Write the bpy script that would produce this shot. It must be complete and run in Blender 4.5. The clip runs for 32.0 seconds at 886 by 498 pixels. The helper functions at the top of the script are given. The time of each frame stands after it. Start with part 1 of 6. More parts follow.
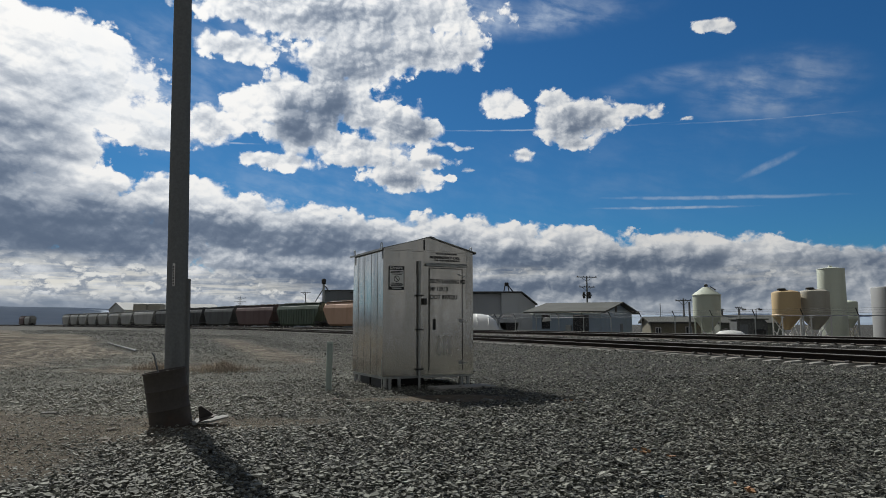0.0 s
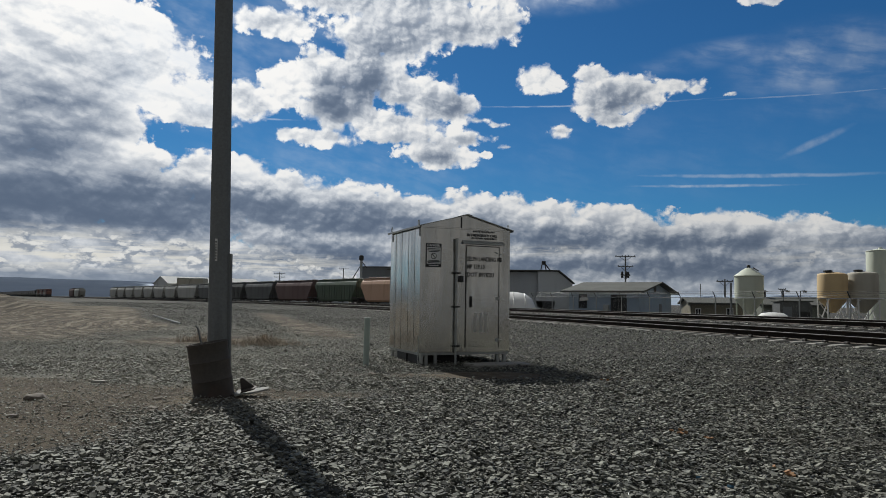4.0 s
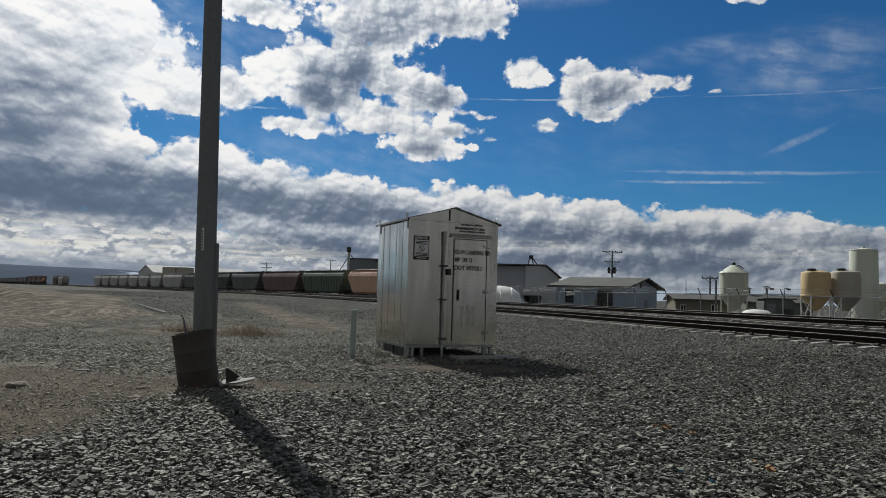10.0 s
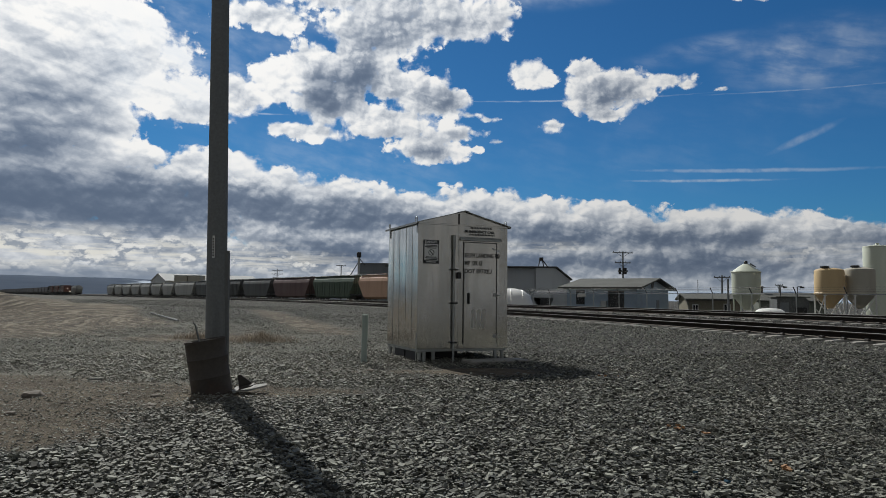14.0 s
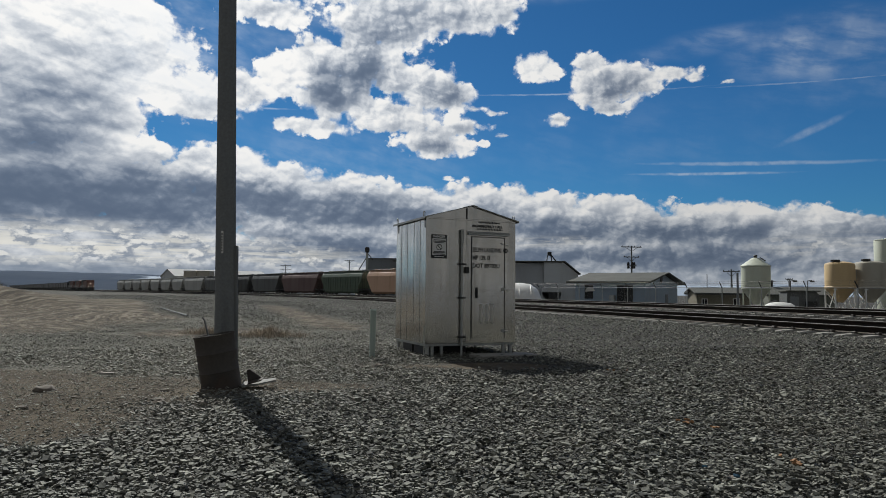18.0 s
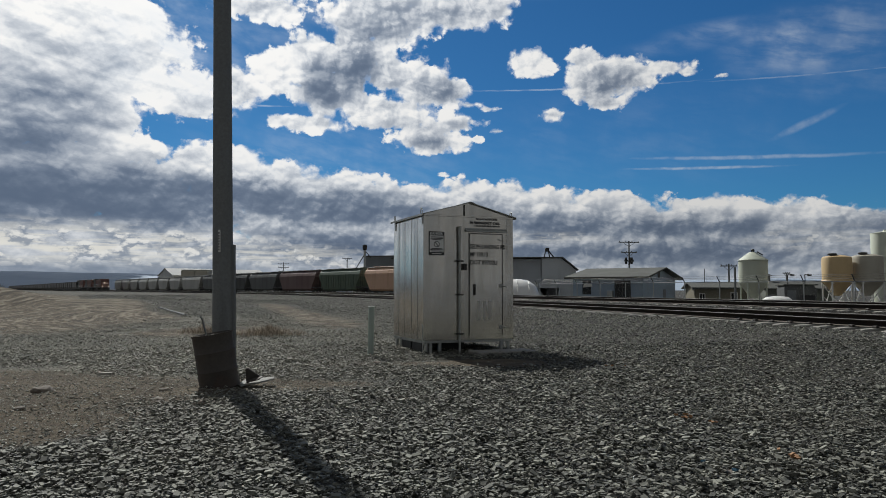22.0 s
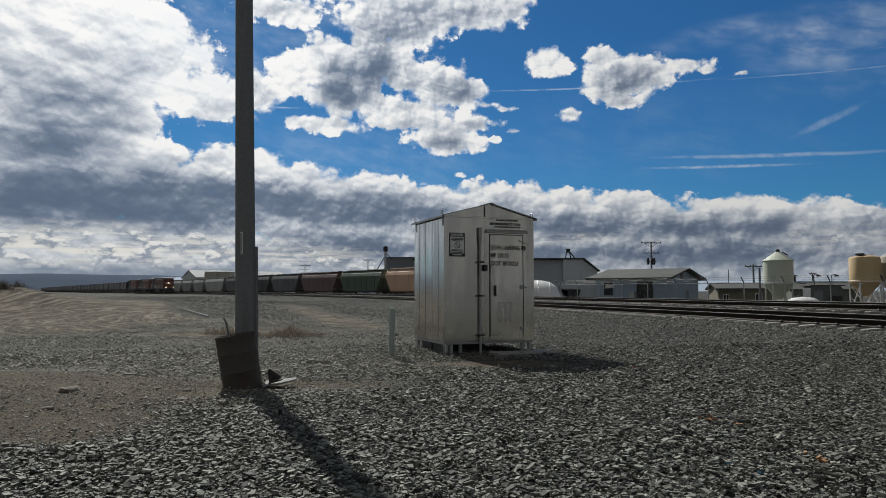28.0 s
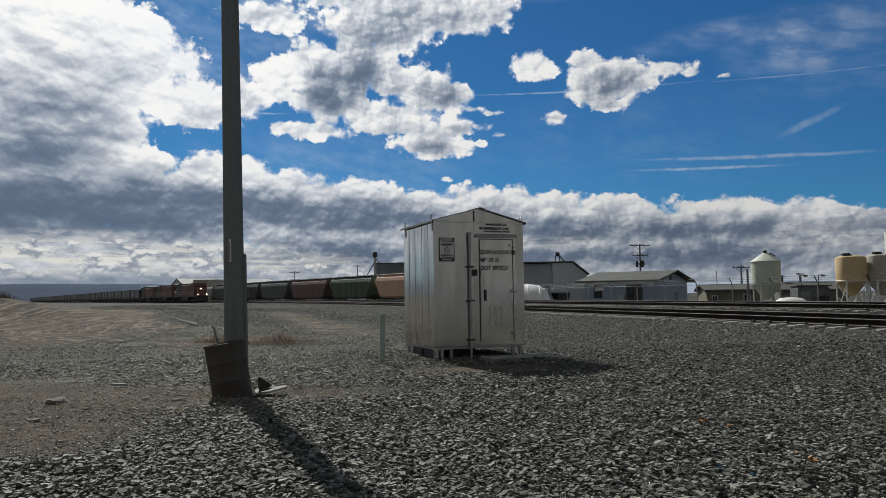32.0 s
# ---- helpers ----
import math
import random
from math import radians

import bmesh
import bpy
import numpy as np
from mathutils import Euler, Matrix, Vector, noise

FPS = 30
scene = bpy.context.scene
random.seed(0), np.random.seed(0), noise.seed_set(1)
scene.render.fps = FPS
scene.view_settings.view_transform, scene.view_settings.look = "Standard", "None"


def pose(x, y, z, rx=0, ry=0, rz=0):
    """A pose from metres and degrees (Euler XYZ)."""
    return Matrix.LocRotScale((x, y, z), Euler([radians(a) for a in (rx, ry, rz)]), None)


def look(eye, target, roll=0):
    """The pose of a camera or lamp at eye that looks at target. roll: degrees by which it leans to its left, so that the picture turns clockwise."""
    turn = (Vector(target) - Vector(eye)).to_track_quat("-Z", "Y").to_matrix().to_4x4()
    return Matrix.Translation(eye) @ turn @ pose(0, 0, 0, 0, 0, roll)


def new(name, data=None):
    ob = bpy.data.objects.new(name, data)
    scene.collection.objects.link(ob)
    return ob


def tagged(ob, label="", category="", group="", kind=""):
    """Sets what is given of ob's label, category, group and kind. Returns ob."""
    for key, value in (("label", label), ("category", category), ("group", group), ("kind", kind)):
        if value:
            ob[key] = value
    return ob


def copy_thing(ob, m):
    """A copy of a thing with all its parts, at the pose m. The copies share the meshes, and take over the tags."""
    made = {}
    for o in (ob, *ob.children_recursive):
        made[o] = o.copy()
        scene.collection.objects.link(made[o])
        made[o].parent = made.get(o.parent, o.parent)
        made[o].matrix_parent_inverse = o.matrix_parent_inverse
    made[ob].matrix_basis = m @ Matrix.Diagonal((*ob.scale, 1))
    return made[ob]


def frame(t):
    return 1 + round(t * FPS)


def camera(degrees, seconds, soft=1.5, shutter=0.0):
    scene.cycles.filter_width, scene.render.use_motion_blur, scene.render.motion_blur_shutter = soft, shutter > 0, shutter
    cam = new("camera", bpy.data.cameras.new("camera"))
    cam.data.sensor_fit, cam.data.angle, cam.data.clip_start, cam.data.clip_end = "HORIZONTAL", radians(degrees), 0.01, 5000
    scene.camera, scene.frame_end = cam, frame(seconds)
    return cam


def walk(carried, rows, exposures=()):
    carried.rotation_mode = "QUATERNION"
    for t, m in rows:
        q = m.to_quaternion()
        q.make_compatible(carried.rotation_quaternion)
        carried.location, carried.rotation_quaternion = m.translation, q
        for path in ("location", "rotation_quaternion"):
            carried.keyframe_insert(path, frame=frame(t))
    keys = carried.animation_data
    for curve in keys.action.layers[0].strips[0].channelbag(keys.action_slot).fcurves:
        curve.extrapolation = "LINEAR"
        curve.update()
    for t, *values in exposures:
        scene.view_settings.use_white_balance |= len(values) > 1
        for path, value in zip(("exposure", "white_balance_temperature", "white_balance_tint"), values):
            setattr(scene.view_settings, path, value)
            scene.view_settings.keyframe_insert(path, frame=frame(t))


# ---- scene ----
cam = camera(66, 32.0, 0.9)

# eye in metres, then tilt, lean and turn in degrees
PATH = [
    (0, 0.000, 0.000, 1.200, 96.287, 0.000, 0.000),
    (0.5, -0.012, -0.040, 1.211, 96.350, -1.724, -0.574),
    (1, -0.011, -0.041, 1.208, 95.807, -1.135, 0.771),
    (1.5, -0.001, -0.024, 1.206, 95.567, 0.467, 1.967),
    (2, 0.003, -0.033, 1.198, 95.272, -0.053, 2.734),
    (2.5, -0.002, -0.025, 1.201, 94.969, -0.991, 3.082),
    (3, -0.002, -0.028, 1.201, 94.722, -1.193, 3.029),
    (3.5, -0.004, -0.016, 1.199, 94.528, -0.903, 3.073),
    (5.5, -0.004, -0.007, 1.198, 94.243, -0.763, 3.010),
    (6, -0.004, -0.008, 1.200, 94.350, -1.008, 3.246),
    (6.5, -0.004, -0.017, 1.195, 94.448, -1.079, 3.156),
    (7, -0.004, -0.017, 1.201, 94.283, -1.300, 2.919),
    (7.5, -0.005, -0.011, 1.196, 94.257, -1.489, 2.779),
    (8, -0.004, -0.017, 1.196, 94.119, -1.604, 2.546),
    (8.5, -0.003, -0.011, 1.198, 93.893, -1.634, 2.206),
    (9, -0.006, -0.007, 1.198, 93.932, -1.821, 1.976),
    (9.5, -0.005, -0.010, 1.196, 93.933, -1.524, 2.035),
    (10, -0.005, -0.009, 1.197, 93.816, -1.605, 1.954),
    (10.5, -0.002, -0.005, 1.199, 93.794, -1.526, 1.923),
    (11, -0.004, -0.006, 1.198, 93.917, -1.505, 1.865),
    (11.5, -0.006, -0.007, 1.198, 94.058, -0.889, 2.181),
    (12, -0.005, -0.007, 1.199, 94.051, -1.009, 2.538),
    (12.5, -0.003, -0.012, 1.198, 94.110, -0.923, 2.569),
    (13, -0.003, -0.009, 1.198, 94.095, -0.738, 2.733),
    (13.5, -0.003, -0.009, 1.197, 94.072, -0.768, 2.917),
    (14, -0.003, -0.014, 1.196, 94.108, -0.693, 2.846),
    (14.5, -0.003, -0.007, 1.198, 94.097, -0.556, 2.717),
    (16.5, -0.005, -0.007, 1.196, 93.979, -0.853, 2.695),
    (17, -0.001, -0.007, 1.195, 93.934, -0.658, 2.810),
    (17.5, -0.002, -0.011, 1.195, 93.823, -0.367, 3.176),
    (18, -0.000, -0.010, 1.193, 93.665, -0.571, 3.531),
    (18.5, -0.001, -0.005, 1.195, 93.573, -0.505, 3.540),
    (19, -0.002, -0.006, 1.196, 93.515, -0.612, 3.463),
    (19.5, -0.002, -0.004, 1.193, 93.581, -0.362, 3.571),
    (20, -0.001, -0.011, 1.192, 93.544, -0.324, 3.498),
    (20.5, -0.001, -0.006, 1.195, 93.480, -0.473, 3.405),
    (21, 0.004, -0.008, 1.191, 93.444, -0.339, 3.433),
    (21.5, 0.001, -0.008, 1.194, 93.348, -0.175, 3.341),
    (22, 0.002, -0.005, 1.195, 93.404, -0.071, 3.366),
    (22.5, 0.001, -0.004, 1.192, 93.348, 0.084, 3.323),
    (23, 0.000, -0.005, 1.194, 93.239, -0.007, 3.181),
    (23.5, 0.002, -0.006, 1.190, 93.070, 0.158, 3.177),
    (24, 0.002, -0.001, 1.194, 93.011, 0.145, 3.227),
    (24.5, -0.001, -0.003, 1.193, 93.105, 0.008, 3.168),
    (25, -0.001, -0.005, 1.195, 93.363, -0.095, 3.229),
    (25.5, 0.001, -0.001, 1.196, 93.432, 0.112, 3.247),
    (27.5, 0.003, -0.011, 1.194, 93.646, 0.122, 4.981),
    (28, 0.002, -0.007, 1.193, 93.515, 0.020, 5.095),
    (28.5, 0.002, -0.009, 1.194, 93.543, 0.210, 4.953),
    (29, 0.003, -0.009, 1.191, 93.658, 0.194, 4.769),
    (29.5, -0.000, -0.009, 1.193, 93.477, 0.378, 4.841),
    (30, 0.002, -0.007, 1.193, 93.344, 0.647, 4.855),
    (30.5, 0.003, -0.007, 1.190, 93.265, 0.734, 4.769),
    (31, 0.006, -0.002, 1.193, 93.350, 0.979, 4.565),
    (31.5, 0.004, -0.007, 1.193, 93.600, 0.576, 4.228),
    (32, 0.000, 0.008, 1.195, 93.928, 0.783, 4.267),
]
walk(cam, [(t, pose(*p)) for t, *p in PATH])

# ---- light ----
SUN_AZ, SUN_EL = radians(-29.0), radians(41.4)
SUN_DIR = Vector((math.sin(SUN_AZ) * math.cos(SUN_EL), math.cos(SUN_AZ) * math.cos(SUN_EL), math.sin(SUN_EL)))
scene.view_settings.exposure = EXPOSURE = -0.55

sun = new("sun", bpy.data.lights.new("sun", "SUN"))
sun.data.energy, sun.data.angle, sun.data.color = 5.8, radians(0.6), (0.965, 0.96, 0.90)
sun.matrix_world = look(SUN_DIR * 100, (0, 0, 0))

world = bpy.data.worlds.new("world")
scene.world = world
world.use_nodes = True


class Nodes:
    """Short hand for building node trees."""

    def __init__(self, tree):
        self.tree = tree

    def add(self, kind, **sets):
        node = self.tree.nodes.new(kind)
        for key, value in sets.items():
            setattr(node, key, value)
        return node

    def link(self, a, b):
        self.tree.links.new(a, b)

    def put(self, socket, value):
        if isinstance(value, bpy.types.NodeSocket):
            self.link(value, socket)
        else:
            socket.default_value = value

    def math(self, op, a, b=0.0, c=0.0, clamp=False):
        node = self.add("ShaderNodeMath", operation=op, use_clamp=clamp)
        for socket, value in zip(node.inputs, (a, b, c)):
            self.put(socket, value)
        return node.outputs[0]

    def vec(self, op, a, b=(0, 0, 0)):
        node = self.add("ShaderNodeVectorMath", operation=op)
        self.put(node.inputs[0], a)
        if op == "SCALE":
            self.put(node.inputs["Scale"], b)
        elif len(node.inputs) > 1 and op not in ("LENGTH", "NORMALIZE"):
            self.put(node.inputs[1], b)
        return node.outputs["Value"] if op in ("LENGTH", "DOT_PRODUCT") else node.outputs[0]

    def noise(self, vector, scale, detail=4.0, rough=0.55, warp=0.0, color=False):
        node = self.add("ShaderNodeTexNoise")
        self.put(node.inputs["Vector"], vector)
        for key, value in (("Scale", scale), ("Detail", detail), ("Roughness", rough), ("Distortion", warp)):
            self.put(node.inputs[key], value)
        return node.outputs["Color" if color else "Fac"]

    def span(self, value, a, b, c=0.0, d=1.0, smooth=True):
        node = self.add("ShaderNodeMapRange", interpolation_type="SMOOTHSTEP" if smooth else "LINEAR")
        for socket, v in zip(node.inputs, (value, a, b, c, d)):
            self.put(socket, v)
        return node.outputs[0]

    def mix(self, fac, a, b, blend="MIX"):
        node = self.add("ShaderNodeMix", data_type="RGBA", blend_type=blend)
        self.put(node.inputs[0], fac)
        for socket, value in ((node.inputs[6], a), (node.inputs[7], b)):
            self.put(socket, (*value, 1.0) if isinstance(value, tuple) and len(value) == 3 else value)
        return node.outputs[2]


def build_world():
    n = Nodes(world.node_tree)
    world.node_tree.nodes.clear()
    sky = n.add("ShaderNodeTexSky", sky_type="NISHITA", sun_disc=False, sun_elevation=SUN_EL, sun_rotation=SUN_AZ,
                altitude=200.0, air_density=1.0, dust_density=0.3, ozone_density=2.0)
    back = n.add("ShaderNodeBackground")
    blue = n.mix(1.0, sky.outputs[0], (0.30, 0.875, 1.385), "MULTIPLY")
    # broken cloud over the rest of the sky, overhead and behind, out of view
    way = n.add("ShaderNodeTexCoord").outputs["Generated"]
    ahead = n.vec("DOT_PRODUCT", way, (-0.06, 0.97, 0.2))
    cover = n.math("MULTIPLY", n.span(n.noise(way, 2.6, 7, 0.6), 0.27, 0.52), n.span(ahead, 0.80, 0.55))
    height = n.add("ShaderNodeSeparateXYZ")
    n.link(way, height.inputs[0])
    # warm bright band low behind, unseen, added to show in the shed's metal
    haze = n.math("MULTIPLY", n.span(height.outputs[2], 0.22, 0.02), n.span(ahead, 0.80, 0.55))
    all_round = n.mix(n.math("MULTIPLY", haze, 0.85), n.mix(cover, blue, (4.3, 4.5, 4.6)), (5.4, 5.2, 4.8))
    n.link(all_round, back.inputs[0])
    back.inputs[1].default_value = 0.057
    out = n.add("ShaderNodeOutputWorld")
    n.link(back.outputs[0], out.inputs[0])


build_world()


# ---- materials ----
def surface(name, base, rough=0.7, metal=0.0, vary=0.25, stain=None, grain=30.0, patch=1.5, bump=0.15, depth=0.004, streak=False,
            stain_amount=0.35, each=0.0):
    """A worn surface: fine grain, larger patches or runs of a stain colour, and relief."""
    m = bpy.data.materials.new(name)
    m.use_nodes = True
    n = Nodes(m.node_tree)
    bsdf = m.node_tree.nodes["Principled BSDF"]
    place = n.add("ShaderNodeTexCoord").outputs["Object"]
    fine = n.noise(place, grain, 5)
    where = place
    if streak:
        stretch = n.add("ShaderNodeMapping")
        n.link(place, stretch.inputs[0])
        stretch.inputs["Scale"].default_value = (1, 1, 0.12)
        where = stretch.outputs[0]
    large = n.noise(where, patch, 6, 0.6)
    dark = tuple(c * (1 - vary) for c in base)
    light = tuple(min(1, c * (1 + vary)) for c in base)
    color = n.mix(fine, dark, light)
    color = n.mix(n.span(large, 0.5, 0.72, 0, stain_amount), color, stain or tuple(c * 0.55 for c in base))
    if each:
        info = n.add("ShaderNodeObjectInfo").outputs["Random"]
        color = n.mix(n.math("MULTIPLY", info, each), color, tuple(c * 0.35 for c in base))
    n.link(color, bsdf.inputs["Base Color"])
    n.put(bsdf.inputs["Metallic"], metal)
    n.link(n.span(large, 0.3, 0.7, max(0, rough - 0.1), min(1, rough + 0.12)), bsdf.inputs["Roughness"])
    if bump:
        node = n.add("ShaderNodeBump")
        node.inputs["Strength"].default_value, node.inputs["Distance"].default_value = bump, depth
        n.link(fine, node.inputs["Height"])
        n.link(node.outputs[0], bsdf.inputs["Normal"])
    return m


def ground_material():
    m = bpy.data.materials.new("gravel_and_dirt")
    m.use_nodes = True
    n = Nodes(m.node_tree)
    bsdf = m.node_tree.nodes["Principled BSDF"]
    place = n.add("ShaderNodeTexCoord").outputs["Object"]
    stones = n.add("ShaderNodeTexVoronoi", feature="F1")
    n.link(place, stones.inputs["Vector"])
    stones.inputs["Scale"].default_value = 17.0
    tint = n.add("ShaderNodeSeparateColor")
    n.link(stones.outputs["Color"], tint.inputs[0])
    big = n.noise(place, 0.35, 5)
    mid = n.noise(place, 2.2, 5)
    # stone colours lowered to hold the shade in gaps between the loose stones
    gravel = n.mix(tint.outputs[0], (0.020, 0.020, 0.019), (0.12, 0.117, 0.11))
    gravel = n.mix(n.span(big, 0.42, 0.68, 0, 0.55), gravel, (0.075, 0.066, 0.056))
    # dust over the stones on the yard's side, also painting in the sunward brightness
    spot = n.add("ShaderNodeSeparateXYZ")
    n.link(place, spot.inputs[0])
    dusty = n.math("MULTIPLY", n.span(n.math("ADD", spot.outputs[0], n.math("MULTIPLY", spot.outputs[1], 0.08)), 2.0, -4.5, 0.0, 0.6), n.math("MULTIPLY", n.span(spot.outputs[1], 5.0, 10.0, 0.15, 1.0), n.span(spot.outputs[1], 24.0, 36.0, 1.0, 0.3)))
    gravel = n.mix(dusty, gravel, (0.22, 0.21, 0.175))
    fine = n.noise(place, 34.0, 6, 0.7)
    earth = n.mix(fine, (0.03, 0.025, 0.019), (0.23, 0.19, 0.14))
    earth = n.mix(n.span(n.noise(place, 0.8, 5, 0.6), 0.45, 0.7, 0, 0.6), earth, (0.25, 0.205, 0.15))
    earth = n.mix(n.span(mid, 0.45, 0.65, 0, 0.5), earth, (0.075, 0.062, 0.05))
    # wheel ruts sweep round in arcs
    away = n.vec("SUBTRACT", place, (4.0, 38.0, 0.0))
    xyz = n.add("ShaderNodeSeparateXYZ")
    n.link(away, xyz.inputs[0])
    arc = n.add("ShaderNodeCombineXYZ")
    n.link(n.vec("LENGTH", n.vec("MULTIPLY", away, (1.0, 1.0, 0.0))), arc.inputs[0])
    n.link(n.math("MULTIPLY", n.math("ARCTAN2", xyz.outputs[0], xyz.outputs[1]), 2.2), arc.inputs[1])
    ruts = n.noise(n.vec("ADD", arc.outputs[0], n.vec("SCALE", n.noise(place, 0.12, 2, 0.5, color=True), 2.0)), 4.2, 7, 0.64, 0.2)
    north = n.add("ShaderNodeSeparateXYZ")
    n.link(place, north.inputs[0])
    rutted = n.span(north.outputs[1], 10.0, 17.0)
    clods = n.noise(place, 7.0, 7, 0.7)
    earth = n.mix(n.span(clods, 0.40, 0.62, 0.0, 0.7), earth, (0.075, 0.062, 0.048))
    earth = n.mix(n.math("MULTIPLY", rutted, n.span(ruts, 0.50, 0.60, 0, 0.7)), earth, (0.30, 0.262, 0.205))
    earth = n.mix(n.math("MULTIPLY", rutted, n.span(ruts, 0.47, 0.38, 0, 0.75)), earth, (0.045, 0.040, 0.033))
    tag = n.add("ShaderNodeAttribute", attribute_name="dirt").outputs["Fac"]
    mask = n.span(n.math("ADD", tag, n.math("MULTIPLY", n.math("SUBTRACT", mid, 0.5), 0.9)), 0.38, 0.62)
    grime = n.add("ShaderNodeAttribute", attribute_name="grime").outputs["Fac"]
    n.link(n.mix(n.math("MULTIPLY", grime, 0.75), n.mix(mask, gravel, earth), (0.030, 0.026, 0.023)), bsdf.inputs["Base Color"])
    bsdf.inputs["Roughness"].default_value = 0.95
    bsdf.inputs["Specular IOR Level"].default_value = 0.12
    relief = n.math("ADD", n.math("MULTIPLY", n.math("SUBTRACT", 1.0, stones.outputs["Distance"]), n.span(mask, 0, 1, 1.0, 0.05)), n.math("ADD", n.math("MULTIPLY", mid, 0.5), n.math("MULTIPLY", n.math("ADD", n.math("ADD", n.math("MULTIPLY", n.math("MULTIPLY", ruts, rutted), 6.0), n.math("MULTIPLY", clods, 1.6)), n.math("MULTIPLY", fine, 0.5)), mask)))
    node = n.add("ShaderNodeBump")
    node.inputs["Strength"].default_value, node.inputs["Distance"].default_value = 0.9, 0.035
    n.link(relief, node.inputs["Height"])
    n.link(node.outputs[0], bsdf.inputs["Normal"])
    return m


def stone_material(name, low, high):
    m = bpy.data.materials.new(name)
    m.use_nodes = True
    n = Nodes(m.node_tree)
    bsdf = m.node_tree.nodes["Principled BSDF"]
    place = n.add("ShaderNodeTexCoord").outputs["Object"]
    one = n.math("POWER", n.add("ShaderNodeNewGeometry").outputs["Random Per Island"], 1.5)
    base = n.mix(one, low, high)
    base = n.mix(n.span(n.noise(place, 0.5, 4), 0.45, 0.7, 0, 0.4), base, (0.155, 0.145, 0.115))
    dust = n.add("ShaderNodeAttribute", attribute_name="dust").outputs["Fac"]
    base = n.mix(n.math("MULTIPLY", dust, n.span(n.noise(place, 1.1, 5), 0.3, 0.6, 0.3, 1.0)), base, (0.34, 0.325, 0.272))
    base = n.mix(n.noise(place, 90.0, 3), base, (0.9, 0.9, 0.9), "MULTIPLY")
    grime = n.add("ShaderNodeAttribute", attribute_name="grime").outputs["Fac"]
    base = n.mix(n.math("MULTIPLY", grime, n.span(n.noise(place, 1.7, 4), 0.3, 0.6, 0.55, 0.85)), base, (0.030, 0.026, 0.023))
    n.link(base, bsdf.inputs["Base Color"])
    bsdf.inputs["Roughness"].default_value = 0.78
    bsdf.inputs["Specular IOR Level"].default_value = 0.42
    return m


def sheet_metal():
    """Mill-finish aluminium sheet, slightly buckled, with dull runs."""
    m = bpy.data.materials.new("mill_aluminium")
    m.use_nodes = True
    n = Nodes(m.node_tree)
    bsdf = m.node_tree.nodes["Principled BSDF"]
    place = n.add("ShaderNodeTexCoord").outputs["Object"]
    runs = n.noise(n.vec("MULTIPLY", place, (3.0, 3.0, 0.35)), 1.2, 4, 0.5)
    spots = n.noise(place, 3.0, 7, 0.65)
    color = n.mix(n.span(runs, 0.35, 0.70), (0.665, 0.65, 0.62), (0.56, 0.55, 0.525))
    color = n.mix(n.span(spots, 0.55, 0.75, 0, 0.25), color, (0.48, 0.46, 0.43))
    n.link(color, bsdf.inputs["Base Color"])
    bsdf.inputs["Metallic"].default_value = 1.0
    n.link(n.span(n.math("ADD", runs, n.math("MULTIPLY", spots, 0.5)), 0.55, 0.95, 0.14, 0.24), bsdf.inputs["Roughness"])
    buckle = n.noise(n.vec("MULTIPLY", place, (3.2, 3.2, 0.7)), 1.0, 2, 0.4)
    node = n.add("ShaderNodeBump")
    node.inputs["Strength"].default_value, node.inputs["Distance"].default_value = 0.2, 0.025
    n.link(n.math("ADD", buckle, n.math("MULTIPLY", spots, 0.008)), node.inputs["Height"])
    n.link(node.outputs[0], bsdf.inputs["Normal"])
    return m


ALU = sheet_metal()
GALV = surface("galvanised_steel", (0.42, 0.43, 0.42), 0.5, 0.7, 0.15, (0.28, 0.27, 0.25), 40, 4)
DARKSTEEL = surface("dark_steel", (0.05, 0.05, 0.05), 0.55, 0.5, 0.3, (0.10, 0.06, 0.04), 40, 4)
WOODPOLE = surface("creosoted_wood", (0.185, 0.195, 0.20), 0.85, 0, 0.3, (0.05, 0.045, 0.04), 30, 2.5, 0.6, 0.01, True)
DRUM = surface("rusty_drum_steel", (0.075, 0.066, 0.060), 0.7, 0.2, 0.3, (0.12, 0.06, 0.035), 25, 3, 0.3)
WHITE = surface("white_paint", (0.78, 0.77, 0.74), 0.5, 0, 0.06, (0.55, 0.53, 0.49), 20, 1.2, 0.1, 0.003, True)
SIGNWHITE = surface("sign_white", (0.75, 0.75, 0.74), 0.45, 0, 0.04)
BLACK = surface("black_paint", (0.015, 0.015, 0.017), 0.5, 0, 0.2)
CONCRETE = surface("weathered_concrete", (0.33, 0.315, 0.285), 0.85, 0, 0.2, (0.22, 0.20, 0.18), 30, 2, 0.4, each=0.35)
RAILSIDE = surface("rail_side_rust", (0.022, 0.018, 0.016), 0.9, 0.0, 0.3, (0.05, 0.032, 0.022), 30, 2)
RAILSIDE.node_tree.nodes["Principled BSDF"].inputs["Specular IOR Level"].default_value = 0.1
# foot slope in a lighter rust than the side, sunlight put into its colour
RAILFOOT = surface("sunlit_rail_foot", (0.085, 0.072, 0.06), 0.85, 0, 0.3)
RAILTOP = surface("worn_railhead", (0.21, 0.205, 0.20), 0.5, 0.06, 0.1)
RAILTOP.node_tree.nodes["Principled BSDF"].inputs["Specular IOR Level"].default_value = 0.0
POSTPAINT = surface("grey_green_paint", (0.36, 0.42, 0.385), 0.6, 0, 0.08, (0.22, 0.23, 0.21), 20, 3, 0.1, 0.003, True)
GROUND = ground_material()
BALLAST = stone_material("grey_ballast_stone", (0.034, 0.035, 0.031), (0.35, 0.35, 0.298))


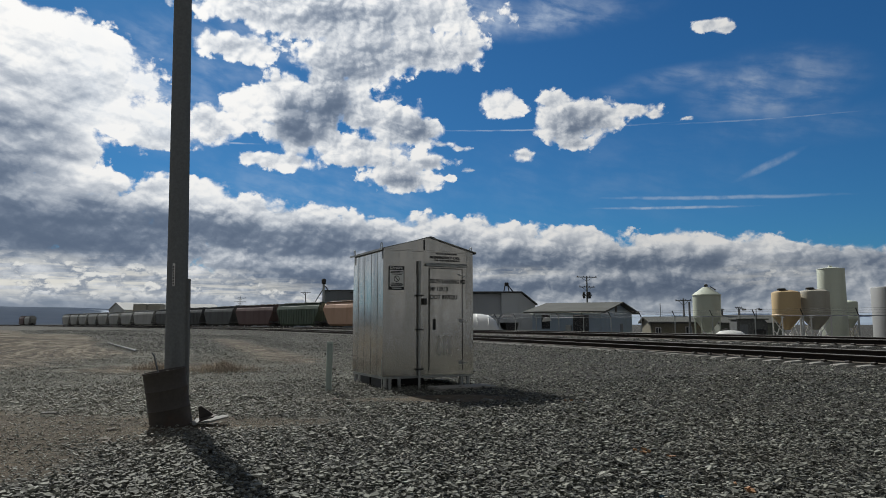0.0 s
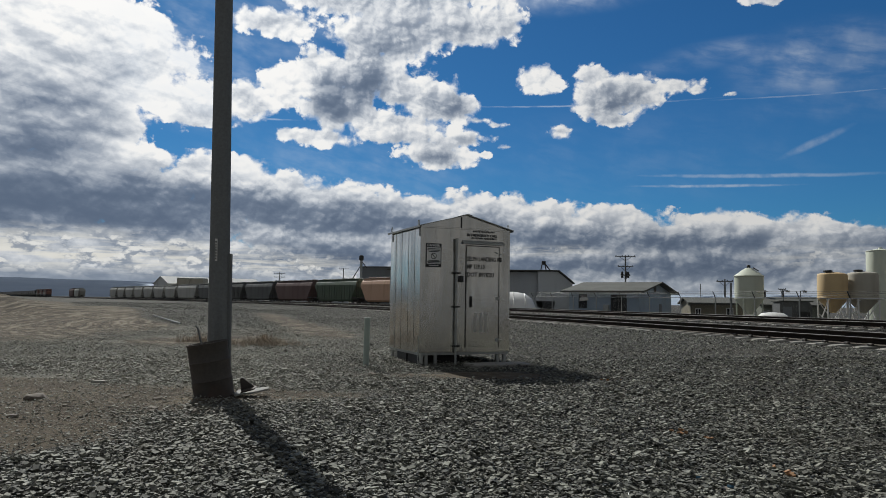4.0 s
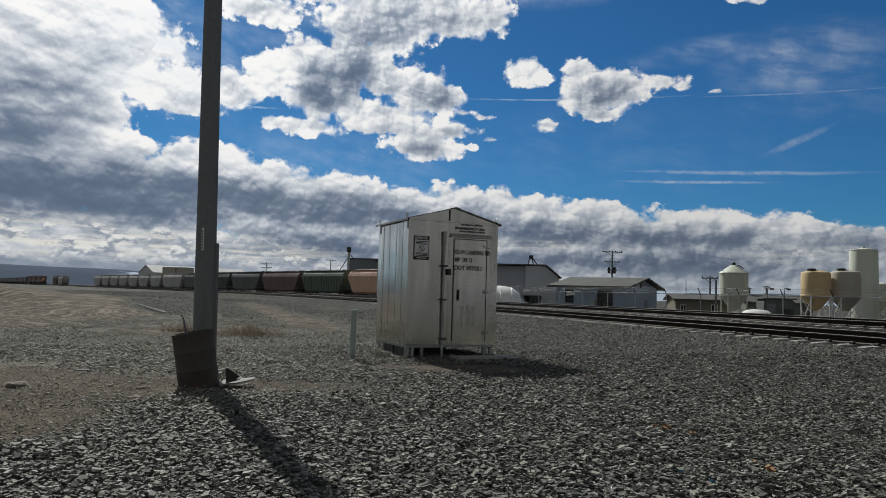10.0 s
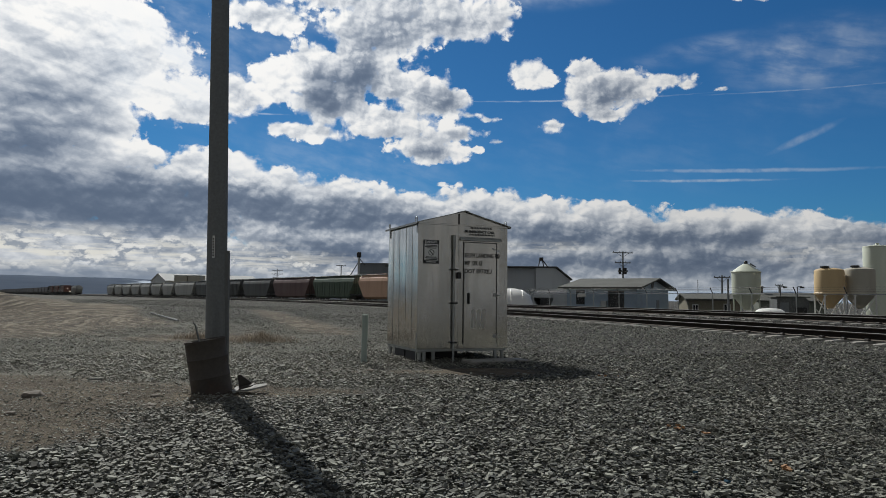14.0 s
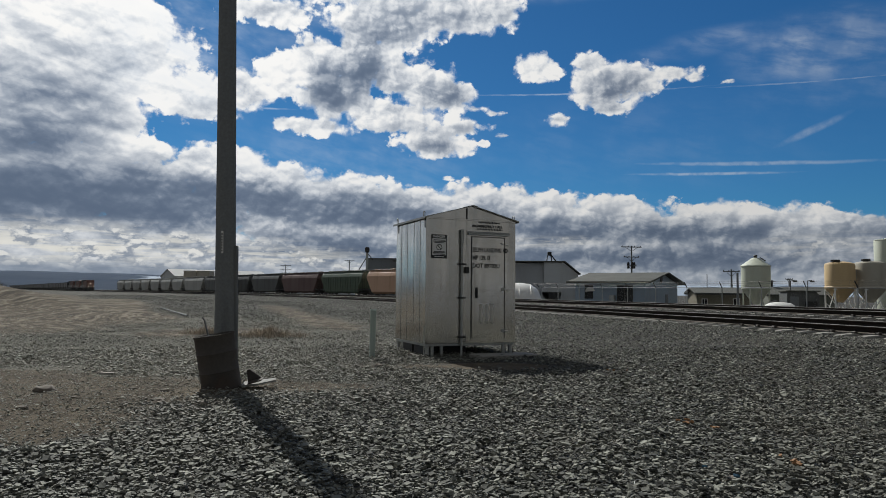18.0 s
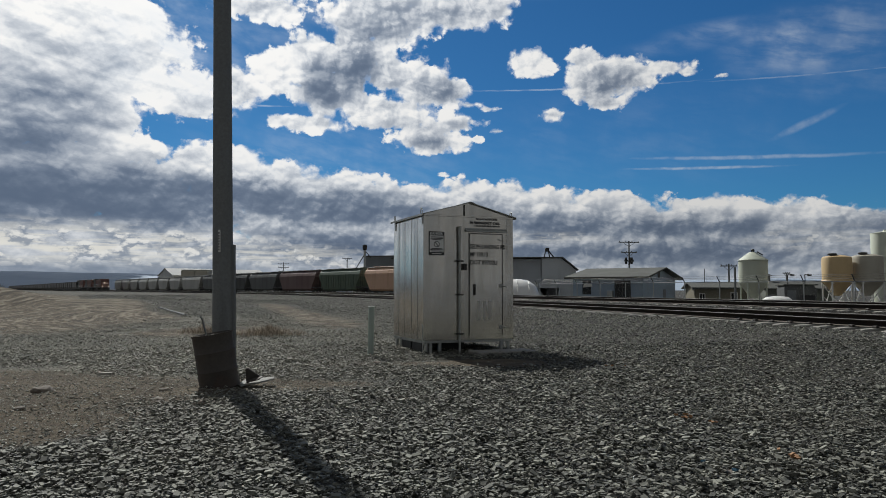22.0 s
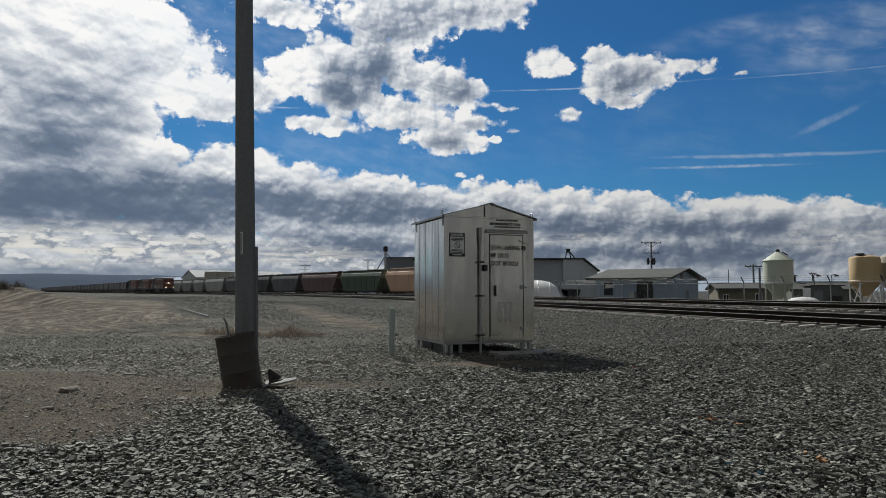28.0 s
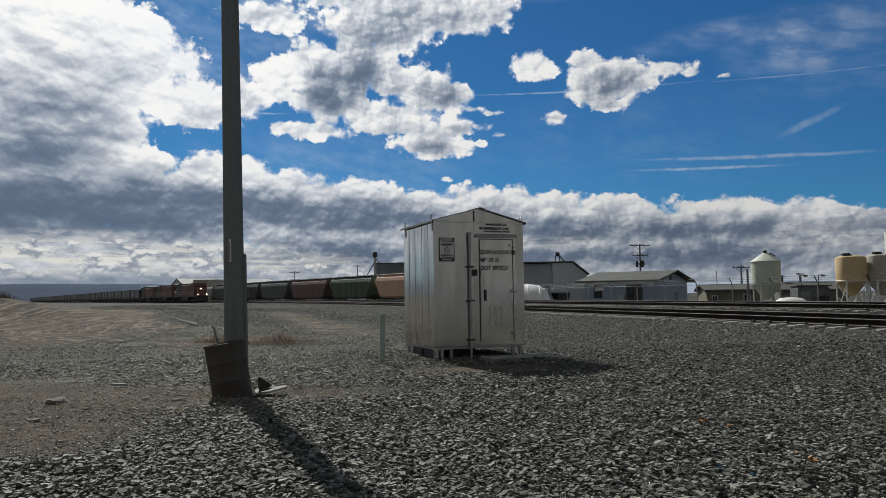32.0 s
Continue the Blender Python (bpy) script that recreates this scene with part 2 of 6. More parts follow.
# ---- mesh helpers ----
def part(name, bm, material, parent=None, label="", smooth=None):
    mesh = bpy.data.meshes.new(name)
    bmesh.ops.recalc_face_normals(bm, faces=bm.faces[:])
    bm.to_mesh(mesh)
    bm.free()
    mesh.materials.append(material)
    if smooth is not None:
        mesh.polygons.foreach_set("use_smooth", [True] * len(mesh.polygons))
        mesh.set_sharp_from_angle(angle=radians(smooth))
    ob = new(name, mesh)
    ob.parent = parent
    if label:
        ob["label"] = label
    return ob


def share(name, source, parent, m):
    """Another object on the same mesh."""
    ob = new(name, source.data)
    ob.parent = parent
    ob.matrix_basis = m
    return ob


def thing(name, m, label, category, group="", kind=""):
    ob = new(name)
    ob.matrix_basis = m
    return tagged(ob, label, category, group, kind)


def box(bm, x0, y0, z0, x1, y1, z1, bevel=0.0, m=None):
    ret = bmesh.ops.create_cube(bm, size=1.0, matrix=Matrix.LocRotScale(((x0 + x1) / 2, (y0 + y1) / 2, (z0 + z1) / 2), None, (x1 - x0, y1 - y0, z1 - z0)))
    verts = ret["verts"]
    if bevel:
        edges = list({e for v in verts for e in v.link_edges})
        got = bmesh.ops.bevel(bm, geom=edges, offset=bevel, segments=1, affect="EDGES")
        verts = got["verts"]
    if m is not None:
        bmesh.ops.transform(bm, matrix=m, verts=list(set(verts)))
    return bm


def rod(bm, a, b, r, r2=None, seg=10, caps=True):
    a, b = Vector(a), Vector(b)
    turn = (b - a).to_track_quat("Z", "Y").to_matrix().to_4x4()
    bmesh.ops.create_cone(bm, cap_ends=caps, segments=seg, radius1=r, radius2=r if r2 is None else r2, depth=(b - a).length,
                          matrix=Matrix.Translation((a + b) / 2) @ turn)
    return bm


def prism(bm, outline, axis, a, b):
    """A closed outline of (u, v) pairs drawn out along axis x or y from a to b."""
    place = (lambda u, v, w: (w, u, v)) if axis == "x" else (lambda u, v, w: (u, w, v)) if axis == "y" else (lambda u, v, w: (u, v, w))
    low = [bm.verts.new(place(u, v, a)) for u, v in outline]
    high = [bm.verts.new(place(u, v, b)) for u, v in outline]
    count = len(outline)
    bm.faces.new(low[::-1])
    bm.faces.new(high)
    for i in range(count):
        j = (i + 1) % count
        bm.faces.new((low[i], low[j], high[j], high[i]))
    return bm


def lathe(bm, rings, seg=24, centre=(0, 0)):
    """A closed solid of revolution from (radius, z) pairs, bottom to top."""
    loops = []
    for r, z in rings:
        loops.append([bm.verts.new((centre[0] + r * math.cos(2 * math.pi * i / seg), centre[1] + r * math.sin(2 * math.pi * i / seg), z)) for i in range(seg)])
    for low, high in zip(loops, loops[1:]):
        for i in range(seg):
            j = (i + 1) % seg
            bm.faces.new((low[i], low[j], high[j], high[i]))
    bm.faces.new(loops[0][::-1])
    bm.faces.new(loops[-1])
    return bm


def B():
    return bmesh.new()


def letters(name, text, size, material, parent, m, label=""):
    curve = bpy.data.curves.new(name, "FONT")
    curve.body, curve.size, curve.extrude, curve.resolution_u, curve.offset = text, size, 0.001, 2, size * 0.03
    temp = bpy.data.objects.new(name, curve)
    scene.collection.objects.link(temp)
    bpy.context.view_layer.update()
    mesh = bpy.data.meshes.new_from_object(temp.evaluated_get(bpy.context.evaluated_depsgraph_get()))
    bpy.data.objects.remove(temp)
    mesh.materials.clear()
    mesh.materials.append(material)
    ob = new(name, mesh)
    ob.parent, ob.matrix_basis = parent, m
    if label:
        ob["label"] = label
    return ob


# ---- the lie of the land ----
T0 = Vector((-66.5, 154.0))          # where the straight line turns into the curve
HEAD = Vector((math.sin(radians(38.5)), -math.cos(radians(38.5))))
LEFT = Vector((-HEAD.y, HEAD.x))      # away from the camera
BEND = 468.0
CENTRE = T0 - LEFT * BEND
SIDE_A, SIDE_B = Vector((-153.7, 277.8)), Vector((-15.0, 116.0))


def on_track(s, off=0.0):
    """Place and heading on the main line, s metres past the curve's start, off metres away from the camera's side."""
    if s <= 0:
        p, h = T0 + HEAD * s, HEAD
    else:
        a = -s / BEND
        turn = Matrix.Rotation(a, 2)
        p, h = CENTRE + turn @ (LEFT * BEND), turn @ HEAD
    return p + Vector((-h.y, h.x)) * off, math.atan2(h.y, h.x)


def track_side(x, y):
    """Metres from the near track's centre, positive on the far side (numpy)."""
    dx, dy = x - T0.x, y - T0.y
    along = dx * HEAD.x + dy * HEAD.y
    straight = dx * LEFT.x + dy * LEFT.y
    curved = np.hypot(x - CENTRE.x, y - CENTRE.y) - BEND
    return np.where(along > 0, curved, straight)


def smooth(v, a, b):
    t = np.clip((v - a) / (b - a), 0, 1)
    return t * t * (3 - 2 * t)


def wavy(x, y, k, seed):
    r = np.random.RandomState(seed)
    total = 0
    for i in range(5):
        a, p, w = r.uniform(0, 6.28), r.uniform(0, 6.28), k * r.uniform(0.6, 1.7)
        total = total + np.sin((x * math.cos(a) + y * math.sin(a)) * w + p)
    return total / 5


BED, BED2 = 0.298, 0.538


def land(x, y):
    """Height of the ground (numpy)."""
    d = track_side(x, y)
    z = BED * smooth(d, -7.5, -1.7) + (BED2 - BED) * smooth(d, 1.6, 2.9) - (BED2 + 0.15) * smooth(d, 6.3, 10.5) - 0.65 * smooth(d, 14, 34) * (1 - smooth(-x, -5, 60))
    near = np.exp(-((x * x + y * y) / 60.0 ** 2))
    z = z + near * (0.035 * wavy(x, y, 0.9, 3) + 0.02 * wavy(x, y, 2.6, 4)) * (1 - smooth(d, -4, -2))
    z = z + 1.25 * np.exp(-(((x + 29) / 4.5) ** 2 + ((y - 36) / 4.5) ** 2)) + 0.5 * np.exp(-(((x + 29) / 10.0) ** 2 + ((y - 47) / 15.0) ** 2))
    return z


def griminess(x, y):
    """Grease and brake dust on the ballast of the two main tracks."""
    d = track_side(x, y)
    return smooth(d, -2.0, -1.1) * (1 - smooth(d, 5.9, 7.0))


def road_edge(y):
    """Metres from the near track at which the driven dirt ends."""
    return np.minimum(8.5 + 0.24 * y, 26.0)


def shed_shadow_soil(x, y):
    """Bare soil laid where the shed's shadow falls, to make the shadow even and dark."""
    return np.exp(-(((x - 0.15) / 1.15) ** 2 + ((y - 11.25) / 0.7) ** 2))


def dirtiness(x, y):
    d = track_side(x, y)
    patch = np.exp(-(((x + 6.6) / 3.3) ** 2 + ((y - 7.6) / 2.1) ** 2)) * 1.3
    patch = np.maximum(patch, np.exp(-(((x + 4.7) / 1.7) ** 2 + ((y - 6.0) / 1.1) ** 2)) * 1.1)
    patch = np.maximum(patch, np.exp(-(((x + 4.3) / 1.5) ** 2 + ((y - 8.1) / 1.2) ** 2)) * 1.1)
    patch = np.maximum(patch, np.exp(-(((x + 4.2) / 1.1) ** 2 + ((y - 5.4) / 0.6) ** 2)) * 1.0)
    at_pole = np.exp(-(((x + 2.6) / 1.6) ** 2 + ((y - 8.6) / 0.75) ** 2)) * 0.8
    shed = np.exp(-(((x + 0.9) / 1.9) ** 2 + ((y - 11.2) / 0.8) ** 2)) * 0.6
    shed = np.maximum(shed, shed_shadow_soil(x, y) * 1.1)
    road = smooth(y + 0.35 * x + 2.0 * wavy(x, y, 0.5, 12), 8, 16) * smooth(-d - road_edge(y) + 1.2 * wavy(x, y, 0.35, 15), -1.2, 2.2) * smooth(-x - 0.25 * y, 1, 8) * np.clip(0.72 + 0.45 * wavy(x, y, 0.22, 5) + 0.4 * smooth(-x, 12, 30), 0, 1)
    weeds = np.exp(-(((x + 7.5) / 3) ** 2 + ((y - 19) / 3) ** 2)) * 0.9
    lane = np.exp(-((d + 11.3 + 0.5 * wavy(x, y, 0.15, 6)) / 1.7) ** 2) * 0.72 * smooth(y, 16, 24) * (1 - smooth(y, 45, 65))
    return np.clip(np.maximum.reduce([patch, at_pole, shed, road * 0.95, weeds, lane]), 0, 1)


def ground_sheet():
    """One sheet from under the camera to the horizon, finer near the camera."""
    def steps(fine, far, grow):
        out, v, s = [0.0], 0.0, fine
        while v < far:
            v += s
            out.append(v)
            if v > 18:
                s *= grow
        return out
    right = steps(0.22, 4700, 1.07)
    xs = np.array([-v for v in right[:0:-1]] + right)
    front = steps(0.22, 4700, 1.055)
    back = steps(1.5, 4700, 1.5)
    ys = np.array([-v for v in back[:0:-1]] + front)
    gx, gy = np.meshgrid(xs, ys)
    gz = land(gx, gy)
    verts = np.stack([gx, gy, gz], -1).reshape(-1, 3)
    w, h = len(xs), len(ys)
    i = (np.arange(h - 1)[:, None] * w + np.arange(w - 1)).ravel()
    faces = np.stack([i, i + 1, i + w + 1, i + w], -1)
    mesh = bpy.data.meshes.new("ground")
    mesh.from_pydata(verts.tolist(), [], faces.tolist())
    tag = mesh.attributes.new("dirt", "FLOAT", "POINT")
    tag.data.foreach_set("value", dirtiness(gx, gy).ravel().astype(np.float32))
    tag = mesh.attributes.new("grime", "FLOAT", "POINT")
    tag.data.foreach_set("value", griminess(gx, gy).ravel().astype(np.float32))
    mesh.polygons.foreach_set("use_smooth", [True] * len(mesh.polygons))
    mesh.materials.append(GROUND)
    return tagged(new("ground", mesh), "grey gravel and brown dirt railway yard ground", "ground", kind="structure")


ground_sheet()


# ---- railway tracks ----
def rail_mesh(name, where, z, s0, s1, step):
    """A rail with foot, web and head, swept along the line. where(s) gives place and heading."""
    outline = [(-0.07, 0.0), (0.07, 0.0), (0.07, 0.012), (0.012, 0.035), (0.009, 0.125), (0.036, 0.14), (0.036, 0.163), (0.033, 0.170), (0.026, 0.1745), (0.013, 0.176),
               (-0.013, 0.176), (-0.026, 0.1745), (-0.033, 0.170), (-0.036, 0.163), (-0.036, 0.14), (-0.009, 0.125), (-0.012, 0.035), (-0.07, 0.012)]
    verts, faces, top = [], [], []
    count = int((s1 - s0) / step) + 1
    for i in range(count):
        p, a = where(s0 + i * step)
        n = Vector((-math.sin(a), math.cos(a)))
        for u, v in outline:
            verts.append((p.x + n.x * u, p.y + n.y * u, z + v))
    k = len(outline)
    for i in range(count - 1):
        for j in range(k):
            q = (j + 1) % k
            faces.append((i * k + j, i * k + q, (i + 1) * k + q, (i + 1) * k + j))
            top.append(1 if 6 <= j <= 12 else 2 if j in (2, 16) else 0)
    mesh = bpy.data.meshes.new(name)
    mesh.from_pydata(verts, [], faces)
    mesh.materials.append(RAILSIDE)
    mesh.materials.append(RAILTOP)
    mesh.materials.append(RAILFOOT)
    mesh.polygons.foreach_set("material_index", top)
    mesh.polygons.foreach_set("use_smooth", [m == 1 for m in top])
    return new(name, mesh)


def tie_bm():
    """A prestressed concrete tie: dipped in the middle, chamfered, its ends sloping."""
    bm = B()
    rings = []
    for y, w, h in ((-1.3, 0.24, 0.20), (-1.22, 0.26, 0.22), (-0.55, 0.26, 0.22), (-0.3, 0.22, 0.18), (0.3, 0.22, 0.18), (0.55, 0.26, 0.22), (1.22, 0.26, 0.22), (1.3, 0.24, 0.20)):
        rings.append([bm.verts.new(c) for c in ((-w / 2 - 0.02, y, 0), (w / 2 + 0.02, y, 0), (w / 2, y, h - 0.03), (w / 2 - 0.03, y, h), (-w / 2 + 0.03, y, h), (-w / 2, y, h - 0.03))])
    for a, b in zip(rings, rings[1:]):
        for i in range(6):
            j = (i + 1) % 6
            bm.faces.new((a[i], a[j], b[j], b[i]))
    bm.faces.new(rings[0][::-1])
    bm.faces.new(rings[-1])
    return bm


def clip_bm():
    bm = B()
    for side in (-1, 1):
        box(bm, -0.06, side * 0.10 - 0.045, 0.0, 0.06, side * 0.10 + 0.045, 0.055, 0.012)
    return bm


def track(name, label, where_at, z, cant, s0, s1, ties_from, ties_to, step, rail_step):
    """where_at(s, off): place and heading. z: top of the ties under the near rail."""
    root = thing(name, pose(0, 0, 0), label, "railway track", kind="structure")
    for off, lift in ((-0.75, 0.0), (0.75, cant)):
        r = rail_mesh("rail", lambda s, o=off: where_at(s, o), z + lift, s0, s1, rail_step)
        r.parent = root
        r["label"] = "rusty steel rail with a polished head"
    tilt = math.degrees(math.asin(cant / 1.5)) if cant else 0
    first = clip = None
    n = int((ties_to - ties_from) / step)
    for i in range(n):
        p, a = where_at(ties_from + i * step + random.uniform(-0.02, 0.02), 0.0)
        m = pose(p.x, p.y, z + cant / 2 - 0.222, tilt, 0, math.degrees(a) + random.uniform(-0.6, 0.6))
        if first is None:
            first = part("tie", tie_bm(), CONCRETE, root, "weathered concrete tie")
            first.matrix_basis = m
        else:
            share("tie", first, root, m)
        if n - i < 75:
            q, _ = where_at(ties_from + i * step, -0.75)
            m = pose(q.x, q.y, z - 0.002, tilt, 0, math.degrees(a))
            if clip is None:
                clip = part("rail_clip", clip_bm(), DARKSTEEL, root)
                clip.matrix_basis = m
            else:
                share("rail_clip", clip, root, m)
    return root


def side_where(s, off):
    d = (SIDE_B - SIDE_A).normalized()
    p = SIDE_A + d * s
    return p + Vector((-d.y, d.x)) * off, math.atan2(d.y, d.x)


track("railway_track", "near railway track on concrete ties in grey ballast", lambda s, o: on_track(s, o), 0.36, 0.06, -700, 215, 30, 200, 0.62, 5.0)
track("railway_track", "second railway track on concrete ties in grey ballast", lambda s, o: on_track(s, o + 4.35), 0.60, 0.04, -700, 215, 60, 200, 0.62, 5.0)
track("railway_track", "siding track under the parked hopper cars", side_where, 0.33, 0.0, -200, 226, 200, 226, 0.62, 30.0)


FADED = surface("faded_black_letters", (0.06, 0.06, 0.062), 0.5, 0.3, 0.2)


LOUVRE = surface("dull_louvre_metal", (0.50, 0.49, 0.47), 0.38, 0.95, 0.08)


# ---- the signal shed ----
def signal_shed():
    W, D, Z0, Z1, PK = 1.84, 1.63, 0.24, 2.62, 0.245
    ob = thing("signal_shed", pose(-1.11, 12.70, 0.0, 0, 0, 26.1) @ Matrix.Diagonal((1.025, 1.067, 1, 1)), "dull aluminium railway signal shed on short steel legs", "signal shed")
    bm = B()
    prism(bm, [(0, Z0), (W, Z0), (W, Z1), (W / 2, Z1 + PK), (0, Z1)], "y", 0, D)
    bmesh.ops.bevel(bm, geom=[e for e in bm.edges if abs((e.verts[0].co - e.verts[1].co).z) > 2], offset=0.015, segments=2, affect="EDGES")
    part("body", bm, ALU, ob, "brushed aluminium panel walls")
    # roof: two thin folded sheets with an overhang and a drip edge
    for sign in (-1, 1):
        bm = B()
        c = W / 2
        e = c + sign * (c + 0.055)
        drop = PK * (c + 0.055) / c
        prism(bm, [(c, Z1 + PK + 0.012), (e, Z1 + PK - drop + 0.012), (e, Z1 + PK - drop - 0.025), (e - sign * 0.008, Z1 + PK - drop - 0.025),
                   (e - sign * 0.012, Z1 + PK - drop + 0.003), (c, Z1 + PK + 0.003)], "y", -0.06, D + 0.06)
        part("roof_panel", bm, GALV, ob, "thin sheet-metal roof panel")
    bm = B()
    prism(bm, [(W / 2 - 0.10, Z1 + PK - 0.005), (W / 2, Z1 + PK + 0.022), (W / 2 + 0.10, Z1 + PK - 0.005), (W / 2, Z1 + PK + 0.014)], "y", -0.065, D + 0.065)
    part("ridge_cap", bm, GALV, ob)
    # gable trim
    bm = B()
    box(bm, 0.0, -0.012, Z1 - 0.035, W, -0.002, Z1 - 0.005, 0.003)
    part("gable_trim", bm, ALU, ob)
    bm = B()
    box(bm, 0.80, -0.012, Z1 - 0.004, 0.825, -0.002, Z1 + 0.20, 0.002)
    part("gable_strip", bm, DARKSTEEL, ob)
    # standing seams on the front and on the side wall
    for x in (0.30, 0.60, 0.815, 1.72):
        bm = B()
        box(bm, x - 0.010, -0.005, Z0 + 0.005, x + 0.012, -0.001, Z1 - 0.04, 0.003)
        part("seam", bm, ALU, ob)
    for y in (0.30, 0.62, 0.98, 1.32):
        bm = B()
        box(bm, -0.005, y - 0.012, Z0 + 0.005, -0.001, y + 0.014, Z1 - 0.04, 0.003)
        part("seam", bm, ALU, ob)
    # corner angle
    for x in (0.0, W):
        bm = B()
        s = 1 if x == 0 else -1
        box(bm, x - s * 0.006, -0.006, Z0, x + s * 0.05, -0.001, Z1, 0.002)
        part("corner_angle", bm, ALU, ob)
    # base frame
    bm = B()
    for a in ((0.01, 0.01, W - 0.01, 0.05), (0.01, D - 0.05, W - 0.01, D - 0.01), (0.01, 0.05, 0.05, D - 0.05), (W - 0.05, 0.05, W - 0.01, D - 0.05)):
        box(bm, a[0], a[1], Z0 - 0.05, a[2], a[3], Z0 - 0.002, 0.004)
    part("base_frame", bm, GALV, ob)
    bm = B()
    box(bm, 0.05, 0.05, Z0 - 0.02, W - 0.05, D - 0.05, Z0 - 0.002)
    part("floor_plate", bm, DARKSTEEL, ob)
    for x, y in ((0.07, 0.06), (0.16, 0.06), (0.36, 0.10), (W - 0.07, 0.06), (W - 0.22, 0.06), (0.06, D - 0.07), (0.06, D - 0.32), (W - 0.07, D - 0.07)):
        bm = B()
        rod(bm, (x, y, -0.25), (x, y, Z0 - 0.045), 0.036, seg=12)
        part("leg", bm, GALV, ob)
    # cable box under the floor
    bm = B()
    box(bm, 0.42, 0.35, -0.05, 0.98, 0.75, 0.17, 0.01)
    part("cable_riser", bm, BLACK, ob, "black cable riser under the floor")
    # black panels added between the legs for the shade under the floor
    for y0, y1 in ((0.14, 0.62), (0.70, 1.20)):
        bm = B()
        box(bm, 0.02, y0, -0.12, 0.06, y1, Z0 - 0.03, 0.004)
        part("skirt_panel", bm, BLACK, ob)
    # door
    bm = B()
    box(bm, 0.925, -0.020, 0.34, 1.60, -0.004, 2.27, 0.006)
    door = part("door", bm, ALU, ob, "plain aluminium door with a steel handle")
    bm = B()
    for a in ((0.907, 0.32, 0.915, 2.285), (1.61, 0.32, 1.619, 2.285)):
        box(bm, a[0], -0.012, a[1], a[2], -0.002, a[3], 0.002)
    box(bm, 0.915, -0.012, 2.275, 1.61, -0.002, 2.285, 0.002)
    part("door_frame", bm, DARKSTEEL, ob)
    bm = B()
    prism(bm, [(-0.002, 2.38), (-0.055, 2.335), (-0.055, 2.31), (-0.045, 2.31), (-0.045, 2.33), (-0.002, 2.34)], "x", 0.83, 1.70)
    part("drip_rail", bm, GALV, ob)
    bm = B()
    box(bm, 0.985, -0.030, 1.09, 1.04, -0.021, 1.30, 0.006)
    rod(bm, (1.012, -0.045, 1.10), (1.012, -0.055, 1.24), 0.011)
    rod(bm, (1.012, -0.022, 1.24), (1.012, -0.058, 1.24), 0.012)
    part("handle", bm, DARKSTEEL, door, "dark steel door handle")
    for z in (1.27, 0.47):
        bm = B()
        box(bm, 1.53, -0.034, z - 0.035, 1.60, -0.021, z + 0.035, 0.004)
        rod(bm, (1.57, -0.04, z), (1.68, -0.035, z - 0.012), 0.008)
        part("hasp", bm, GALV, door)
    for x in (1.08, 1.20, 1.30):
        bm = B()
        box(bm, x, -0.024, 0.62, x + 0.055, -0.0205, 0.98, 0.002)
        part("louvre", bm, LOUVRE, door)
    # cable pipe up the front
    bm = B()
    rod(bm, (0.70, -0.045, -0.1), (0.70, -0.045, 2.2), 0.022)
    pipe = part("cable_pipe", bm, GALV, ob, "galvanised cable pipe", 40)
    bm = B()
    rod(bm, (0.70, -0.047, 2.14), (0.70, -0.047, 2.40), 0.030, seg=12)
    part("pipe_hood", bm, GALV, pipe)
    for z in (0.36, 1.10, 1.74):
        bm = B()
        box(bm, 0.64, -0.072, z - 0.016, 0.77, -0.004, z + 0.016, 0.004)
        part("pipe_clamp", bm, DARKSTEEL, pipe)
    bm = B()
    box(bm, 0.775, -0.06, 1.57, 0.845, -0.002, 1.69, 0.006)
    part("junction_box", bm, DARKSTEEL, ob)
    # lifting eyes at the eaves
    for x, y in ((-0.01, 0.05), (-0.01, D - 0.12), (W + 0.01, 0.05), (W + 0.01, D - 0.12)):
        bm = B()
        pts = [(x, y, Z1 - 0.20)] + [(x, y + 0.035 - 0.035 * math.cos(math.pi * i / 6), Z1 + 0.075 + 0.035 * math.sin(math.pi * i / 6)) for i in range(7)] + [(x, y + 0.07, Z1 + 0.02)]
        for a, b in zip(pts, pts[1:]):
            rod(bm, a, b, 0.008, seg=6)
        part("lifting_eye", bm, GALV, ob)
    # ground rod at the corner
    bm = B()
    rod(bm, (-0.03, -0.03, -0.2), (-0.03, -0.03, 0.55), 0.010, seg=8)
    part("ground_rod", bm, GALV, ob)
    # warning sign
    bm = B()
    box(bm, 0.10, -0.009, 1.84, 0.41, -0.003, 2.29, 0.002)
    sign = part("warning_sign", bm, BLACK, ob, "black-edged white danger sign")
    bm = B()
    box(bm, 0.118, -0.011, 1.90, 0.392, -0.0095, 2.215)
    part("sign_face", bm, SIGNWHITE, sign)
    letters("sign_heading", "DANGER", 0.062, SIGNWHITE, sign, pose(0.123, -0.0105, 2.232, 90))
    for z, a, b in ((2.185, 0.14, 0.37), (2.16, 0.13, 0.38), (2.135, 0.16, 0.35), (1.965, 0.15, 0.36), (1.945, 0.13, 0.38), (1.92, 0.14, 0.37)):
        bm = B()
        box(bm, a, -0.0125, z - 0.007, b, -0.0112, z + 0.007)
        part("sign_line", bm, BLACK, sign)
    bm = B()
    for i in range(24):
        a, b = 2 * math.pi * i / 24, 2 * math.pi * (i + 1) / 24
